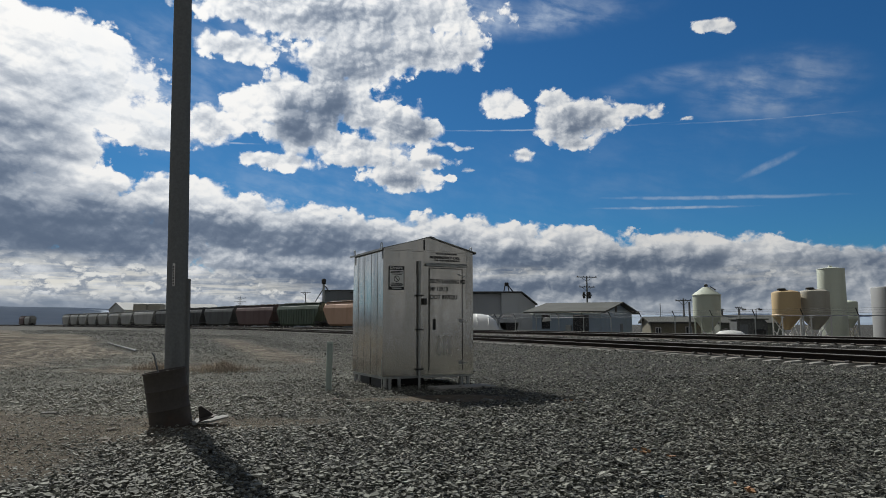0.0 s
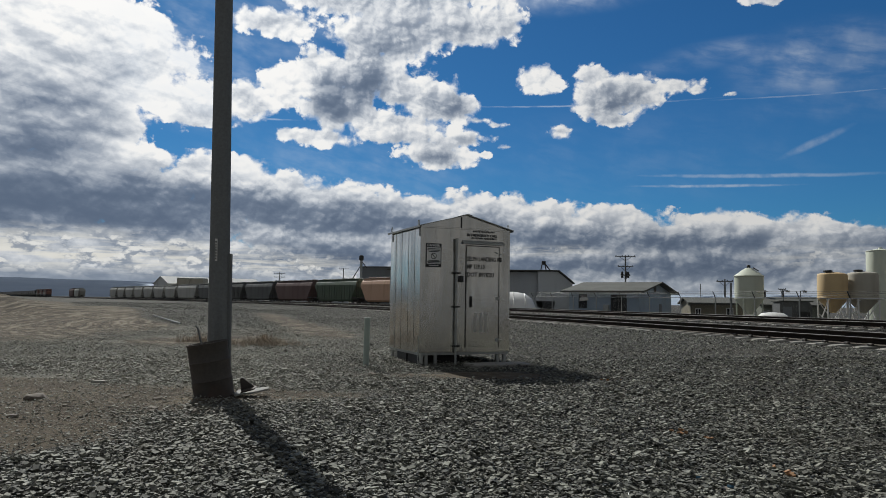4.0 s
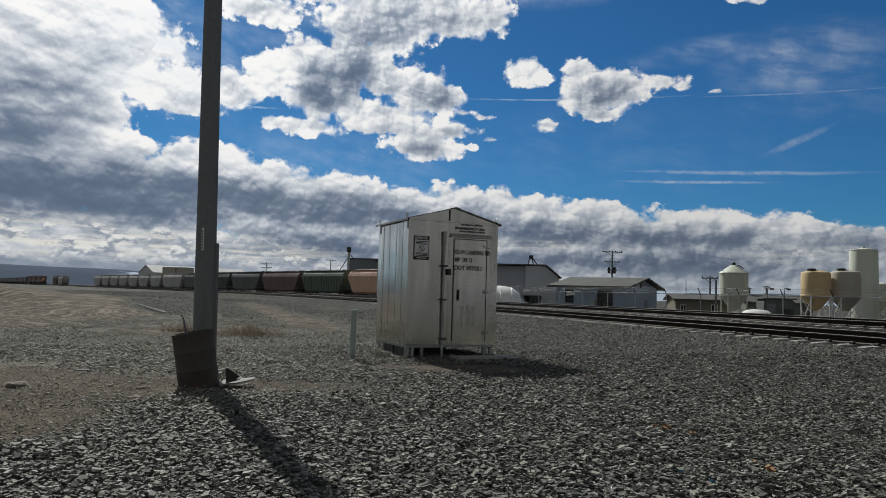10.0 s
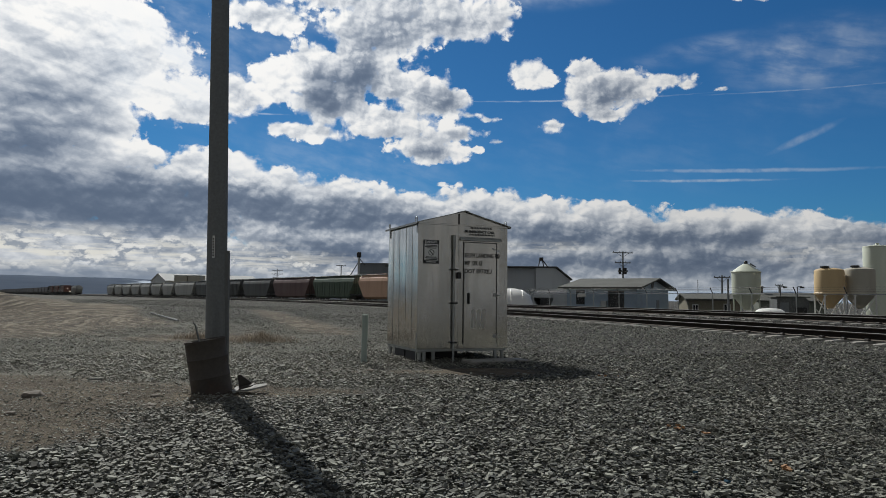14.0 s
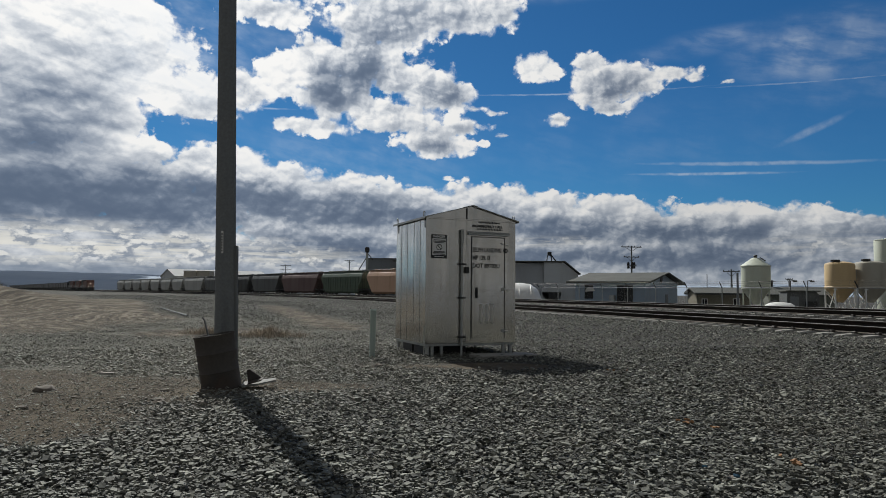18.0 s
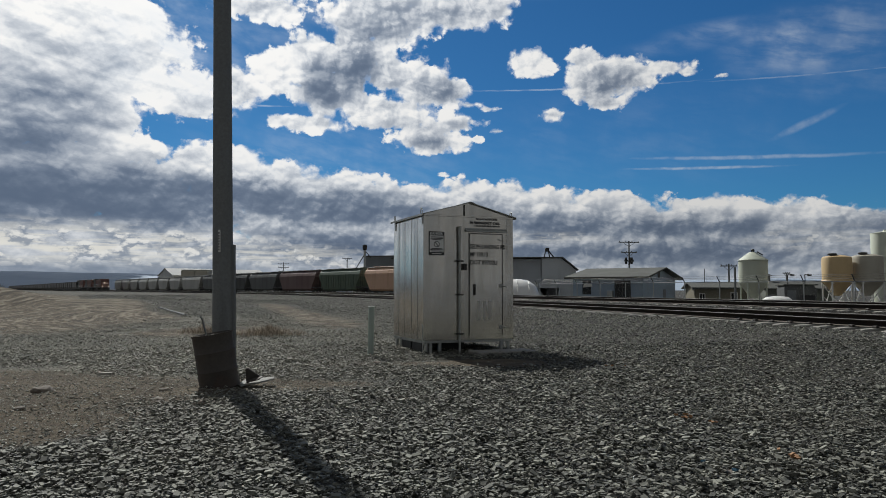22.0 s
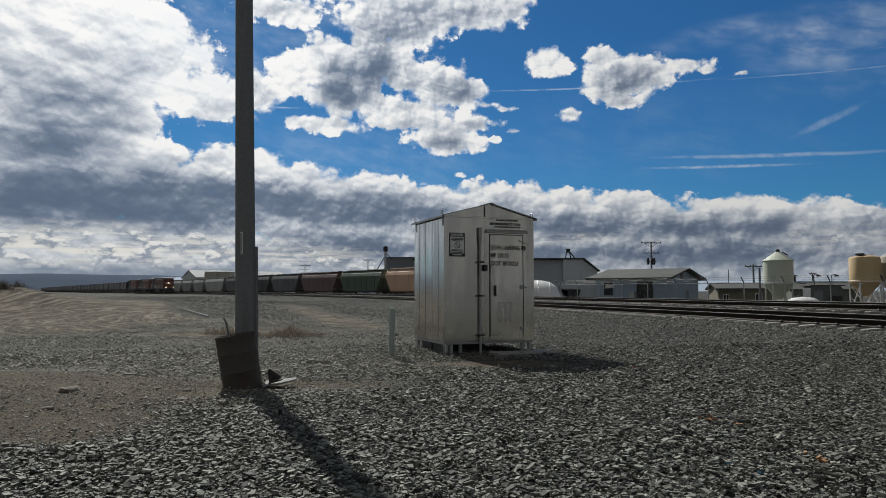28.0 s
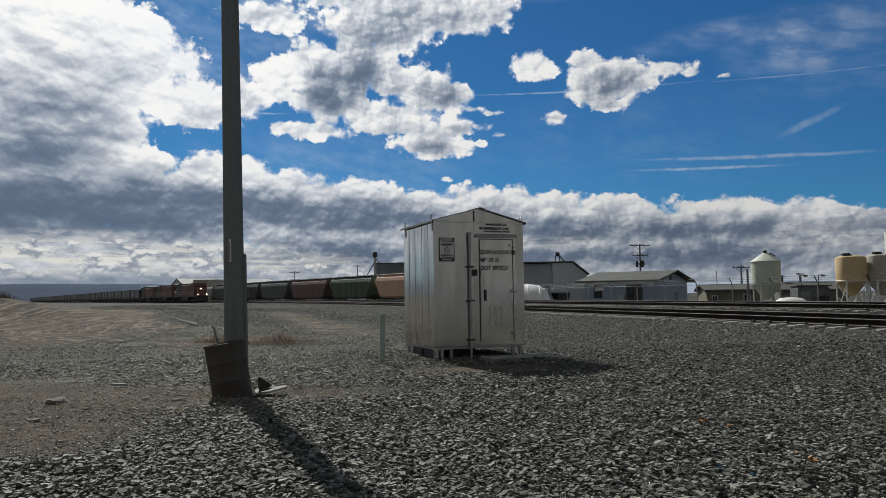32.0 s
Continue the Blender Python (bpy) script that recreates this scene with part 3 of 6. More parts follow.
        rod(bm, (0.255 + 0.052 * math.cos(a), -0.0118, 2.05 + 0.052 * math.sin(a)), (0.255 + 0.052 * math.cos(b), -0.0118, 2.05 + 0.052 * math.sin(b)), 0.006, seg=4)
    rod(bm, (0.225, -0.0118, 2.085), (0.285, -0.0118, 2.015), 0.007, seg=4)
    part("sign_symbol", bm, BLACK, sign)
    bm = B()
    for a, b, z in ((0.16, 0.35, 1.872),):
        box(bm, a, -0.0105, z - 0.008, b, -0.0095, z + 0.008)
    part("sign_line", bm, SIGNWHITE, sign)
    # stencilled letters
    letters("lettering", "SELPH LANDING RD", 0.118, BLACK, ob, pose(0.925, -0.0215, 1.985, 90) @ Matrix.Diagonal((0.70, 1, 1, 1)), "black stencilled letters")
    letters("lettering", "MP 139.13", 0.118, BLACK, ob, pose(0.925, -0.0215, 1.835, 90) @ Matrix.Diagonal((0.74, 1, 1, 1)), "black stencilled letters")
    letters("lettering", "DOT 89702U", 0.118, BLACK, ob, pose(0.925, -0.0215, 1.68, 90) @ Matrix.Diagonal((0.86, 1, 1, 1)), "black stencilled letters")
    letters("lettering", "IN EMERGENCY CALL", 0.066, FADED, ob, pose(0.93, -0.0125, 2.465, 90), "small black letters")
    for a, b, z in ((1.06, 1.50, 2.56), (1.03, 1.55, 2.43)):
        x = a
        while x < b:
            w = random.uniform(0.010, 0.018)
            bm = B()
            box(bm, x, -0.0135, z - 0.016, x + w, -0.0122, z + 0.016)
            part("letter_bar", bm, FADED, ob)
            x += w + 0.018
    for x, z in ((1.50, 2.16), (1.53, 2.14), (1.62, 2.12)):
        bm = B()
        box(bm, x, -0.0225, z, x + 0.05, -0.021, z + 0.02)
        part("faded_mark", bm, GALV, ob)
    return ob


signal_shed()


def near_things():
    # step pad at the shed door
    ob = thing("concrete_pad", pose(0.0, 12.55, -0.02, 0, 0, 26.1), "grey concrete step pad before the shed door", "concrete slab")
    bm = B()
    box(bm, -0.15, -0.18, -0.03, 1.05, 0.36, 0.085, 0.015)
    part("slab", bm, CONCRETE, ob)
    # tall pole
    ob = thing("utility_pole", pose(-3.39, 8.80, 0, 0.0, -1.29, 0), "tall weathered wooden utility pole with a number strip", "utility pole")
    bm = B()
    rings = [(0.142, -0.6), (0.138, 0.0), (0.128, 2.0), (0.115, 5.0), (0.098, 11.0)]
    lathe(bm, rings, 20)
    part("pole_shaft", bm, WOODPOLE, ob, "", 50)
    bm = B()
    box(bm, -0.008, -0.146, 1.68, 0.020, -0.130, 1.97, 0.002)
    strip = part("number_strip", bm, WHITE, ob, "narrow pale metal number strip")
    for i in range(7):
        bm = B()
        box(bm, -0.003, -0.1485, 1.70 + i * 0.036, 0.014, -0.1462, 1.722 + i * 0.036)
        part("strip_mark", bm, BLACK, strip)
    bm = B()
    box(bm, 0.115, -0.03, -0.3, 0.165, 0.03, 1.78, 0.006)
    part("cable_guard", bm, surface("dull_grey_guard", (0.17, 0.178, 0.18), 0.75, 0.1, 0.15), ob, "grey metal cable guard")
    # drum
    ob = thing("steel_drum", pose(-3.24, 8.33, -0.02, 3, -9.0, 0), "dark rusty open steel drum leaning at the pole", "steel drum")
    bm = B()
    rings = [(0.235, 0.0), (0.242, 0.012), (0.238, 0.03), (0.238, 0.21), (0.245, 0.225), (0.238, 0.24), (0.238, 0.44), (0.245, 0.455), (0.238, 0.47), (0.24, 0.655), (0.249, 0.668), (0.249, 0.68), (0.235, 0.68), (0.23, 0.66), (0.222, 0.10)]
    lathe(bm, rings, 28)
    part("drum_shell", bm, DRUM, ob, "", 40)
    bm = B()
    rod(bm, (-0.02, 0.05, 0.08), (-0.19, -0.04, 0.82), 0.015, 0.011, 7)
    rod(bm, (-0.19, -0.04, 0.82), (-0.215, -0.05, 0.86), 0.011, 0.009, 7)
    stick = thing("stick", pose(-3.28, 8.33, 0.0), "bare wooden stick standing in the drum", "stick")
    part("stick_shaft", bm, WOODPOLE, stick)
    # scrap panel beside the drum
    ob = thing("scrap_board", pose(-2.84, 8.40, 0.05, 6, -7, 12), "broken white board lying on the gravel", "board")
    bm = B()
    prism(bm, [(-0.16, -0.12), (0.04, -0.15), (0.25, -0.05), (0.24, 0.06), (0.06, 0.07), (-0.14, 0.10)], "z", 0, 0.02)
    part("panel", bm, surface("dirty_white_board", (0.34, 0.335, 0.32), 0.95, 0, 0.15, (0.2, 0.19, 0.17), 20, 6), ob)
    ob = thing("scrap_plate", pose(-2.84, 8.30, 0.07, 12, 0, 10), "bent dark metal scrap propped on the board", "scrap metal")
    bm = B()
    prism(bm, [(-0.06, 0.0), (0.11, 0.05), (0.08, 0.08), (-0.04, 0.17), (-0.07, 0.16)], "y", -0.008, 0.008)
    prism(bm, [(-0.06, 0.0), (0.11, 0.05), (0.13, 0.07), (-0.04, 0.02)], "y", -0.09, -0.008)
    part("plate", bm, DRUM, ob)
    # marker post
    ob = thing("marker_post", pose(-2.04, 12.35, 0, 0.5, 0.8, 12), "square grey metal marker post", "post")
    bm = B()
    box(bm, -0.052, -0.052, -0.3, 0.052, 0.052, 0.865, 0.008)
    part("post_tube", bm, POSTPAINT, ob)
    bm = B()
    box(bm, -0.058, -0.058, 0.865, 0.058, 0.058, 0.883, 0.006)
    part("post_cap", bm, POSTPAINT, ob)


near_things()


# ---- rolling stock ----
def rail_car_materials():
    return dict(
        orange=surface("faded_orange_paint", (0.60, 0.385, 0.27), 0.6, 0, 0.12, (0.25, 0.12, 0.06), 6, 0.5, 0.1, 0.01, True),
        green=surface("dark_green_paint", (0.10, 0.135, 0.10), 0.6, 0, 0.15, (0.07, 0.10, 0.07), 6, 0.5, 0.1, 0.01, True),
        maroon=surface("maroon_paint", (0.15, 0.095, 0.09), 0.65, 0, 0.15, (0.06, 0.035, 0.035), 6, 0.5, 0.1, 0.01, True),
        dark=surface("dirty_dark_paint", (0.11, 0.115, 0.115), 0.65, 0, 0.15, (0.045, 0.04, 0.04), 6, 0.5, 0.1, 0.01, True),
        grey=surface("light_grey_car_paint", (0.42, 0.42, 0.40), 0.6, 0, 0.1, (0.24, 0.23, 0.21), 6, 0.4, 0.1, 0.01, True),
        coal=surface("grey_coal_car_paint", (0.22, 0.215, 0.22), 0.6, 0.0, 0.15, (0.2, 0.19, 0.19), 6, 0.4, 0.1, 0.01, True),
        engine=surface("orange_engine_paint", (0.15, 0.065, 0.05), 0.6, 0, 0.1, (0.10, 0.04, 0.03), 6, 0.4, 0.1, 0.01, True))


CARS = rail_car_materials()


def bogie(parent, x, gauge=1.5):
    bm = B()
    for side in (-1, 1):
        box(bm, x - 1.15, side * 1.0 - 0.08, 0.32, x + 1.15, side * 1.0 + 0.08, 0.62, 0.05)
        box(bm, x - 0.35, side * 1.0 - 0.1, 0.22, x + 0.35, side * 1.0 + 0.1, 0.75, 0.04)
    box(bm, x - 0.25, -1.0, 0.45, x + 0.25, 1.0, 0.8, 0.04)
    b = part("bogie", bm, DARKSTEEL, parent)
    for dx in (-0.89, 0.89):
        for side in (-1, 1):
            w = B()
            rod(w, (x + dx, side * 0.70, 0.42), (x + dx, side * 0.83, 0.42), 0.42, seg=16)
            part("wheel", w, DARKSTEEL, b)


def hopper_car(m, material, length, height, label, ribbed=False, group="parked hopper cars"):
    """A covered hopper: sloped ends, curved or ribbed sides, roof hatches, end ladders, bogies. Its length runs along x."""
    ob = thing("hopper_car", m, label, "railway car", group)
    L, H, Wd = length / 2, height, 1.55
    bm = B()
    sect = [(-1.1, 0.42), (1.1, 0.42), (Wd, 0.72), (Wd, H - 1.25), (Wd - 0.22, H - 0.72), (0.75, H - 0.16), (-0.75, H - 0.16), (-Wd + 0.22, H - 0.72), (-Wd, H - 1.25), (-Wd, 0.72)]
    ends = ((-L + 0.55, 1.0), (-L + 2.3, 0.0), (L - 2.3, 0.0), (L - 0.55, 1.0))
    rings = []
    for x, cut in ends:
        rings.append([bm.verts.new((x, u, v if cut == 0 else max(v, H - 1.6) if v < H - 1.6 else v)) for u, v in sect])
    for a, b in zip(rings, rings[1:]):
        for i in range(len(sect)):
            j = (i + 1) % len(sect)
            bm.faces.new((a[i], a[j], b[j], b[i]))
    bm.faces.new(rings[0][::-1])
    bm.faces.new(rings[-1])
    part("hull", bm, material, ob)
    if ribbed:
        for i in range(15):
            x = -L + 1.7 + i * (2 * L - 3.4) / 14
            for side in (-1, 1):
                bm = B()
                box(bm, x - 0.05, side * Wd - 0.09, 0.72, x + 0.05, side * Wd + 0.09, H - 1.2, 0.01)
                part("side_rib", bm, material, ob)
    bm = B()
    for side in (-1, 1):
        box(bm, -L + 0.15, side * 1.45 - 0.08, 0.95, L - 0.15, side * 1.45 + 0.08, 1.22, 0.02)
    box(bm, -L + 0.1, -0.3, 0.85, L - 0.1, 0.3, 1.15, 0.03)
    part("underframe", bm, DARKSTEEL, ob)
    for x in (-L * 0.5, 0, L * 0.5):
        bm = B()
        v = [bm.verts.new(c) for c in ((x - 1.2, -0.85, 1.0), (x + 1.2, -0.85, 1.0), (x + 1.2, 0.85, 1.0), (x - 1.2, 0.85, 1.0), (x - 0.3, -0.45, 0.35), (x + 0.3, -0.45, 0.35), (x + 0.3, 0.45, 0.35), (x - 0.3, 0.45, 0.35))]
        for f in ((0, 1, 5, 4), (1, 2, 6, 5), (2, 3, 7, 6), (3, 0, 4, 7), (3, 2, 1, 0), (4, 5, 6, 7)):
            bm.faces.new([v[i] for i in f])
        part("hopper_chute", bm, DARKSTEEL, ob)
    bm = B()
    box(bm, -L + 0.5, -0.45, H - 0.13, L - 0.5, 0.45, H - 0.07, 0.01)
    for side in (-0.9, 0.9):
        box(bm, -L + 0.4, side - 0.22, H - 0.16, L - 0.4, side + 0.22, H - 0.12, 0.01)
    part("roof_walkway", bm, GALV, ob)
    for i in range(6):
        bm = B()
        x = -L + 2.0 + i * (2 * L - 4) / 5
        box(bm, x - 0.6, -0.35, H - 0.06, x + 0.6, 0.35, H + 0.03, 0.02)
        part("roof_hatch", bm, material, ob)
    for end in (-1, 1):
        bm = B()
        for y in (-1.4, -0.95):
            rod(bm, (end * (L - 0.42), y, 1.1), (end * (L - 0.42), y, H - 0.3), 0.025, seg=6)
        for i in range(8):
            z = 1.3 + i * (H - 1.8) / 7
            rod(bm, (end * (L - 0.42), -1.4, z), (end * (L - 0.42), -0.95, z), 0.02, seg=6)
        part("end_ladder", bm, DARKSTEEL, ob)
        bm = B()
        box(bm, end * (L + 0.05) - 0.3, -0.15, 0.78, end * (L + 0.05) + 0.3, 0.15, 1.02, 0.03)
        part("coupler", bm, DARKSTEEL, ob)
        bogie(ob, end * (L - 1.9))
    return ob


def parked_train():
    edges = (221.3, 204.6, 187.0, 167.9, 150.3, 133.5, 115.4, 95.9)
    kinds = (("orange", False, "faded orange covered hopper car on the siding"), ("green", True, "dark green ribbed covered hopper car on the siding"),
             ("maroon", False, "maroon covered hopper car on the siding"), ("dark", False, "dirty dark covered hopper car on the siding"),
             ("dark", True, "dirty dark ribbed hopper car on the siding"), ("dark", False, "dirty dark covered hopper car on the siding"),
             ("grey", False, "large light grey covered hopper car on the siding"))
    for (a, b), (paint, ribbed, label) in zip(zip(edges, edges[1:]), kinds):
        p, h = side_where((a + b) / 2, 0)
        hopper_car(pose(p.x, p.y, 0.506, 0, 0, math.degrees(h)), CARS[paint], a - b - 0.7, 4.72, label, ribbed)
    first = None
    for i in range(7):
        p, h = side_where(95.9 - 6.6 - i * 13.1, 0)
        m = pose(p.x, p.y, 0.506, 0, 0, math.degrees(h))
        if first is None:
            first = hopper_car(m, CARS["grey"], 12.4, 4.6, "short light grey covered hopper car on the siding")
        else:
            copy_thing(first, m)


parked_train()


def hopper_pair_far():
    for at, label, paint in ((-69.5, "pale hopper car standing alone far up the siding", "grey"), (-83.8, "dark hopper car standing alone far up the siding", "maroon")):
        p, h = side_where(at, 0)
        hopper_car(pose(p.x, p.y, 0.506, 0, 0, math.degrees(h)), CARS[paint], 13.6, 4.7, label, False, "far standing cars")


hopper_pair_far()

GLOW = bpy.data.materials.new("headlight_glow")
GLOW.use_nodes = True
GLOW.node_tree.nodes["Principled BSDF"].inputs["Emission Color"].default_value = (1.0, 0.86, 0.66, 1)
GLOW.node_tree.nodes["Principled BSDF"].inputs["Emission Strength"].default_value = 16.0


def locomotive(name, m, label):
    """A wide-cab freight engine; its nose points along +x, origin at the nose."""
    ob = thing(name, m, label, "locomotive", "train engines")
    paint = CARS["engine"]
    bm = B()
    box(bm, -22.0, -1.5, 1.15, -0.2, 1.5, 1.42, 0.03)
    part("frame", bm, DARKSTEEL, ob)
    bm = B()
    prism(bm, [(-0.55, 1.42), (-0.35, 1.5), (-0.45, 2.75), (-1.9, 2.95), (-1.9, 1.42)], "y", -1.15, 1.15)
    bmesh.ops.bevel(bm, geom=bm.edges[:], offset=0.06, segments=2, affect="EDGES")
    part("nose", bm, paint, ob)
    bm = B()
    prism(bm, [(-1.75, 1.42), (-1.75, 2.95), (-2.15, 3.95), (-2.5, 4.5), (-4.6, 4.55), (-4.6, 1.42)], "y", -1.5, 1.5)
    bmesh.ops.bevel(bm, geom=bm.edges[:], offset=0.08, segments=2, affect="EDGES")
    cab = part("cab", bm, paint, ob)
    for y in (-0.75, 0.75):
        bm = B()
        box(bm, -2.02, y - 0.55, 3.1, -1.98, y + 0.55, 3.75, 0.0, Matrix.Identity(4))
        part("windshield", bm, BLACK, cab)
    for side in (-1, 1):
        bm = B()
        box(bm, -4.1, side * 1.5 - 0.02, 2.9, -2.6, side * 1.5 + 0.02, 3.65, 0.01)
        part("cab_window", bm, BLACK, cab)
    bm = B()
    box(bm, -17.5, -0.95, 1.42, -4.6, 0.95, 4.2, 0.1)
    part("long_hood", bm, paint, ob)
    bm = B()
    prism(bm, [(-1.0, 1.42), (-1.0, 3.7), (-1.5, 4.4), (-1.1, 4.65), (1.1, 4.65), (1.5, 4.4), (1.0, 3.7), (1.0, 1.42)], "x", -21.6, -17.5)
    part("radiator", bm, CARS["dark"], ob)
    for x in (-7.2, -10.0, -13.0, -15.5):
        bm = B()
        box(bm, x - 0.7, -0.7, 4.2, x + 0.7, 0.7, 4.55, 0.08)
        part("roof_vent", bm, DARKSTEEL, ob)
    bm = B()
    prism(bm, [(-1.3, 0.45), (1.3, 0.45), (1.4, 1.1), (-1.4, 1.1)], "x", -14.0, -8.0)
    part("fuel_tank", bm, DARKSTEEL, ob)
    for x in (-3.9, -18.2):
        bogie(ob, x)
    bm = B()
    prism(bm, [(-0.05, 0.25), (-0.5, 0.5), (-0.5, 1.3), (-0.2, 1.3)], "y", -1.35, 1.35)
    part("plough", bm, DARKSTEEL, ob)
    for side in (-1, 1):
        bm = B()
        for z in (1.85, 2.4):
            rod(bm, (-21.8, side * 1.48, z), (-4.8, side * 1.48, z), 0.03, seg=6)
        for i in range(9):
            x = -21.8 + i * 2.1
            rod(bm, (x, side * 1.48, 1.4), (x, side * 1.48, 2.4), 0.03, seg=6)
        part("handrail", bm, GALV, ob)
    for y, z, x in ((-1.05, 1.72, -0.32), (1.05, 1.72, -0.32), (0.0, 3.12, -1.76)):
        bm = B()
        rod(bm, (x - 0.05, y, z), (x + 0.12, y, z), 0.085, seg=14)
        part("headlight", bm, GLOW, ob, "bright round headlight")
    return ob


def gondola(m):
    """A coal hopper with upright side posts and end sheets."""
    ob = thing("coal_car", m, "grey open-top coal car of the moving train", "railway car", "moving coal cars")
    L, H = 7.9, 3.95
    bm = B()
    sect = [(-0.8, 0.8), (0.8, 0.8), (1.5, 1.5), (1.5, H), (1.42, H), (1.42, 2.0), (-1.42, 2.0), (-1.42, H), (-1.5, H), (-1.5, 1.5)]
    rings = [[bm.verts.new((x, u, v)) for u, v in sect] for x in (-L + 0.4, L - 0.4)]
    for i in range(len(sect)):
        j = (i + 1) % len(sect)
        bm.faces.new((rings[0][i], rings[0][j], rings[1][j], rings[1][i]))
    bm.faces.new(rings[0][::-1])
    bm.faces.new(rings[1])
    part("tub", bm, CARS["coal"], ob)
    bm = B()
    for side in (-1, 1):
        for x in (-L + 0.45, 0, L - 0.45):
            box(bm, x - 0.08, side * 1.5 - 0.1, 1.3, x + 0.08, side * 1.5 + 0.1, H, 0.01)
        box(bm, -L + 0.3, side * 1.5 - 0.1, H - 0.14, L - 0.3, side * 1.5 + 0.1, H + 0.02, 0.02)
    part("side_posts", bm, DARKSTEEL, ob)
    for end in (-1, 1):
        bm = B()
        box(bm, end * (L - 0.35) - 0.06, -1.5, 1.6, end * (L - 0.35) + 0.06, 1.5, H + 0.06, 0.02)
        part("end_sheet", bm, DARKSTEEL, ob)
        bogie(ob, end * (L - 1.8))
    bm = B()
    box(bm, -L, -0.25, 0.8, L, 0.25, 1.1, 0.03)
    part("centre_sill", bm, DARKSTEEL, ob)
    return ob


TRAIN_Z, TRAIN_SPEED, TRAIN_GAIN = 0.566, 12.287, 0.1376
MOVING = []


def moving_train():
    back = 0.0
    lead = None
    for i in range(3):
        m = pose(0, 0, 0)
        if lead is None:
            lead = locomotive("locomotive", m, "dirty orange lead freight engine with lit headlights")
            ob = lead
        else:
            ob = locomotive("locomotive", m, "dirty orange trailing freight engine")
            for child in ob.children[:]:
                if child.name.startswith("headlight"):
                    bpy.data.objects.remove(child)
        MOVING.append((ob, back))
        back += 22.6
    first = None
    for i in range(34):
        ob = gondola(pose(0, 0, 0)) if first is None else copy_thing(first, pose(0, 0, 0))
        first = first or ob
        MOVING.append((ob, back + 8.0))
        back += 16.1


moving_train()


# ---- buildings, tanks and poles beyond the tracks ----
BLUEGREY = surface("pale_blue_siding", (0.31, 0.385, 0.47), 0.7, 0, 0.08, (0.28, 0.30, 0.32), 8, 0.4)
ROOFING = surface("grey_asphalt_roofing", (0.088, 0.090, 0.080), 0.9, 0, 0.2, (0.09, 0.085, 0.08), 15, 0.6)
STEELWALL = surface("grey_steel_siding", (0.19, 0.205, 0.22), 0.6, 0.2, 0.1, (0.14, 0.135, 0.13), 6, 0.3, streak=True)
PALEWALL = surface("pale_steel_siding", (0.54, 0.56, 0.57), 0.6, 0.1, 0.08, (0.3, 0.3, 0.29), 6, 0.3, streak=True)
SIDEWALL = surface("mid_grey_steel_siding", (0.46, 0.48, 0.50), 0.6, 0.0, 0.08, (0.25, 0.25, 0.245), 6, 0.3, streak=True)
TANWALL = surface("tan_siding", (0.20, 0.18, 0.13), 0.75, 0, 0.1, (0.2, 0.17, 0.13), 8, 0.5)
GREENWALL = surface("grey_green_siding", (0.16, 0.17, 0.14), 0.75, 0, 0.1, (0.1, 0.1, 0.09), 8, 0.5)
WHITEROOF = surface("bright_metal_roofing", (0.55, 0.555, 0.55), 0.9, 0.0, 0.05, (0.6, 0.6, 0.58), 3, 0.1)
CREAM = surface("cream_tank_paint", (0.61, 0.64, 0.53), 0.55, 0, 0.05, (0.42, 0.42, 0.33), 6, 0.5, 0.08, 0.005, True)
YELLOW = surface("yellowed_plastic_tank", (0.62, 0.45, 0.24), 0.6, 0, 0.06, (0.48, 0.33, 0.18), 6, 0.6, 0.08, 0.005, True)
DUSTY = surface("dusty_beige_tank", (0.44, 0.41, 0.34), 0.6, 0, 0.08, (0.28, 0.24, 0.18), 6, 0.6, 0.08, 0.005, True)
GREYSILO = surface("grey_silo_paint", (0.34, 0.34, 0.34), 0.6, 0.1, 0.06, (0.25, 0.25, 0.24), 6, 0.4, 0.08, 0.005, True)
GLASS = surface("dark_window_glass", (0.02, 0.022, 0.025), 0.25, 0, 0.1)
GLASS.node_tree.nodes["Principled BSDF"].inputs["Specular IOR Level"].default_value = 0.25
# blue-grey of the air's haze is put into the hills' base colour
HILL = surface("hazed_far_hills", (0.29, 0.355, 0.45), 1.0, 0, 0.12, (0.19, 0.25, 0.36), 0.01, 0.002, 0)
WEED = surface("dry_weeds", (0.42, 0.36, 0.29), 0.9, 0, 0.3, (0.25, 0.21, 0.17), 30, 3)
BRUSH = surface("dark_brush", (0.16, 0.13, 0.09), 0.9, 0, 0.3, (0.09, 0.07, 0.05), 30, 3)
FAR_Z = -0.85


def window_at(parent, x0, x1, z0, z1, y, panes=1, material=None):
    """A window in a wall that faces -y."""
    bm = B()
    box(bm, x0, y - 0.03, z0, x1, y + 0.02, z1)
    win = part("window", bm, GLASS, parent, "dark window")
    bm = B()
    for a in ((x0 - 0.07, z0 - 0.07, x1 + 0.07, z0), (x0 - 0.07, z1, x1 + 0.07, z1 + 0.07), (x0 - 0.07, z0, x0, z1), (x1, z0, x1 + 0.07, z1)):
        box(bm, a[0], y - 0.06, a[1], a[2], y - 0.005, a[3])
    for i in range(1, panes):
        x = x0 + (x1 - x0) * i / panes
        box(bm, x - 0.035, y - 0.055, z0, x + 0.035, y - 0.031, z1)
    part("window_frame", bm, material or WHITE, win)
    return win


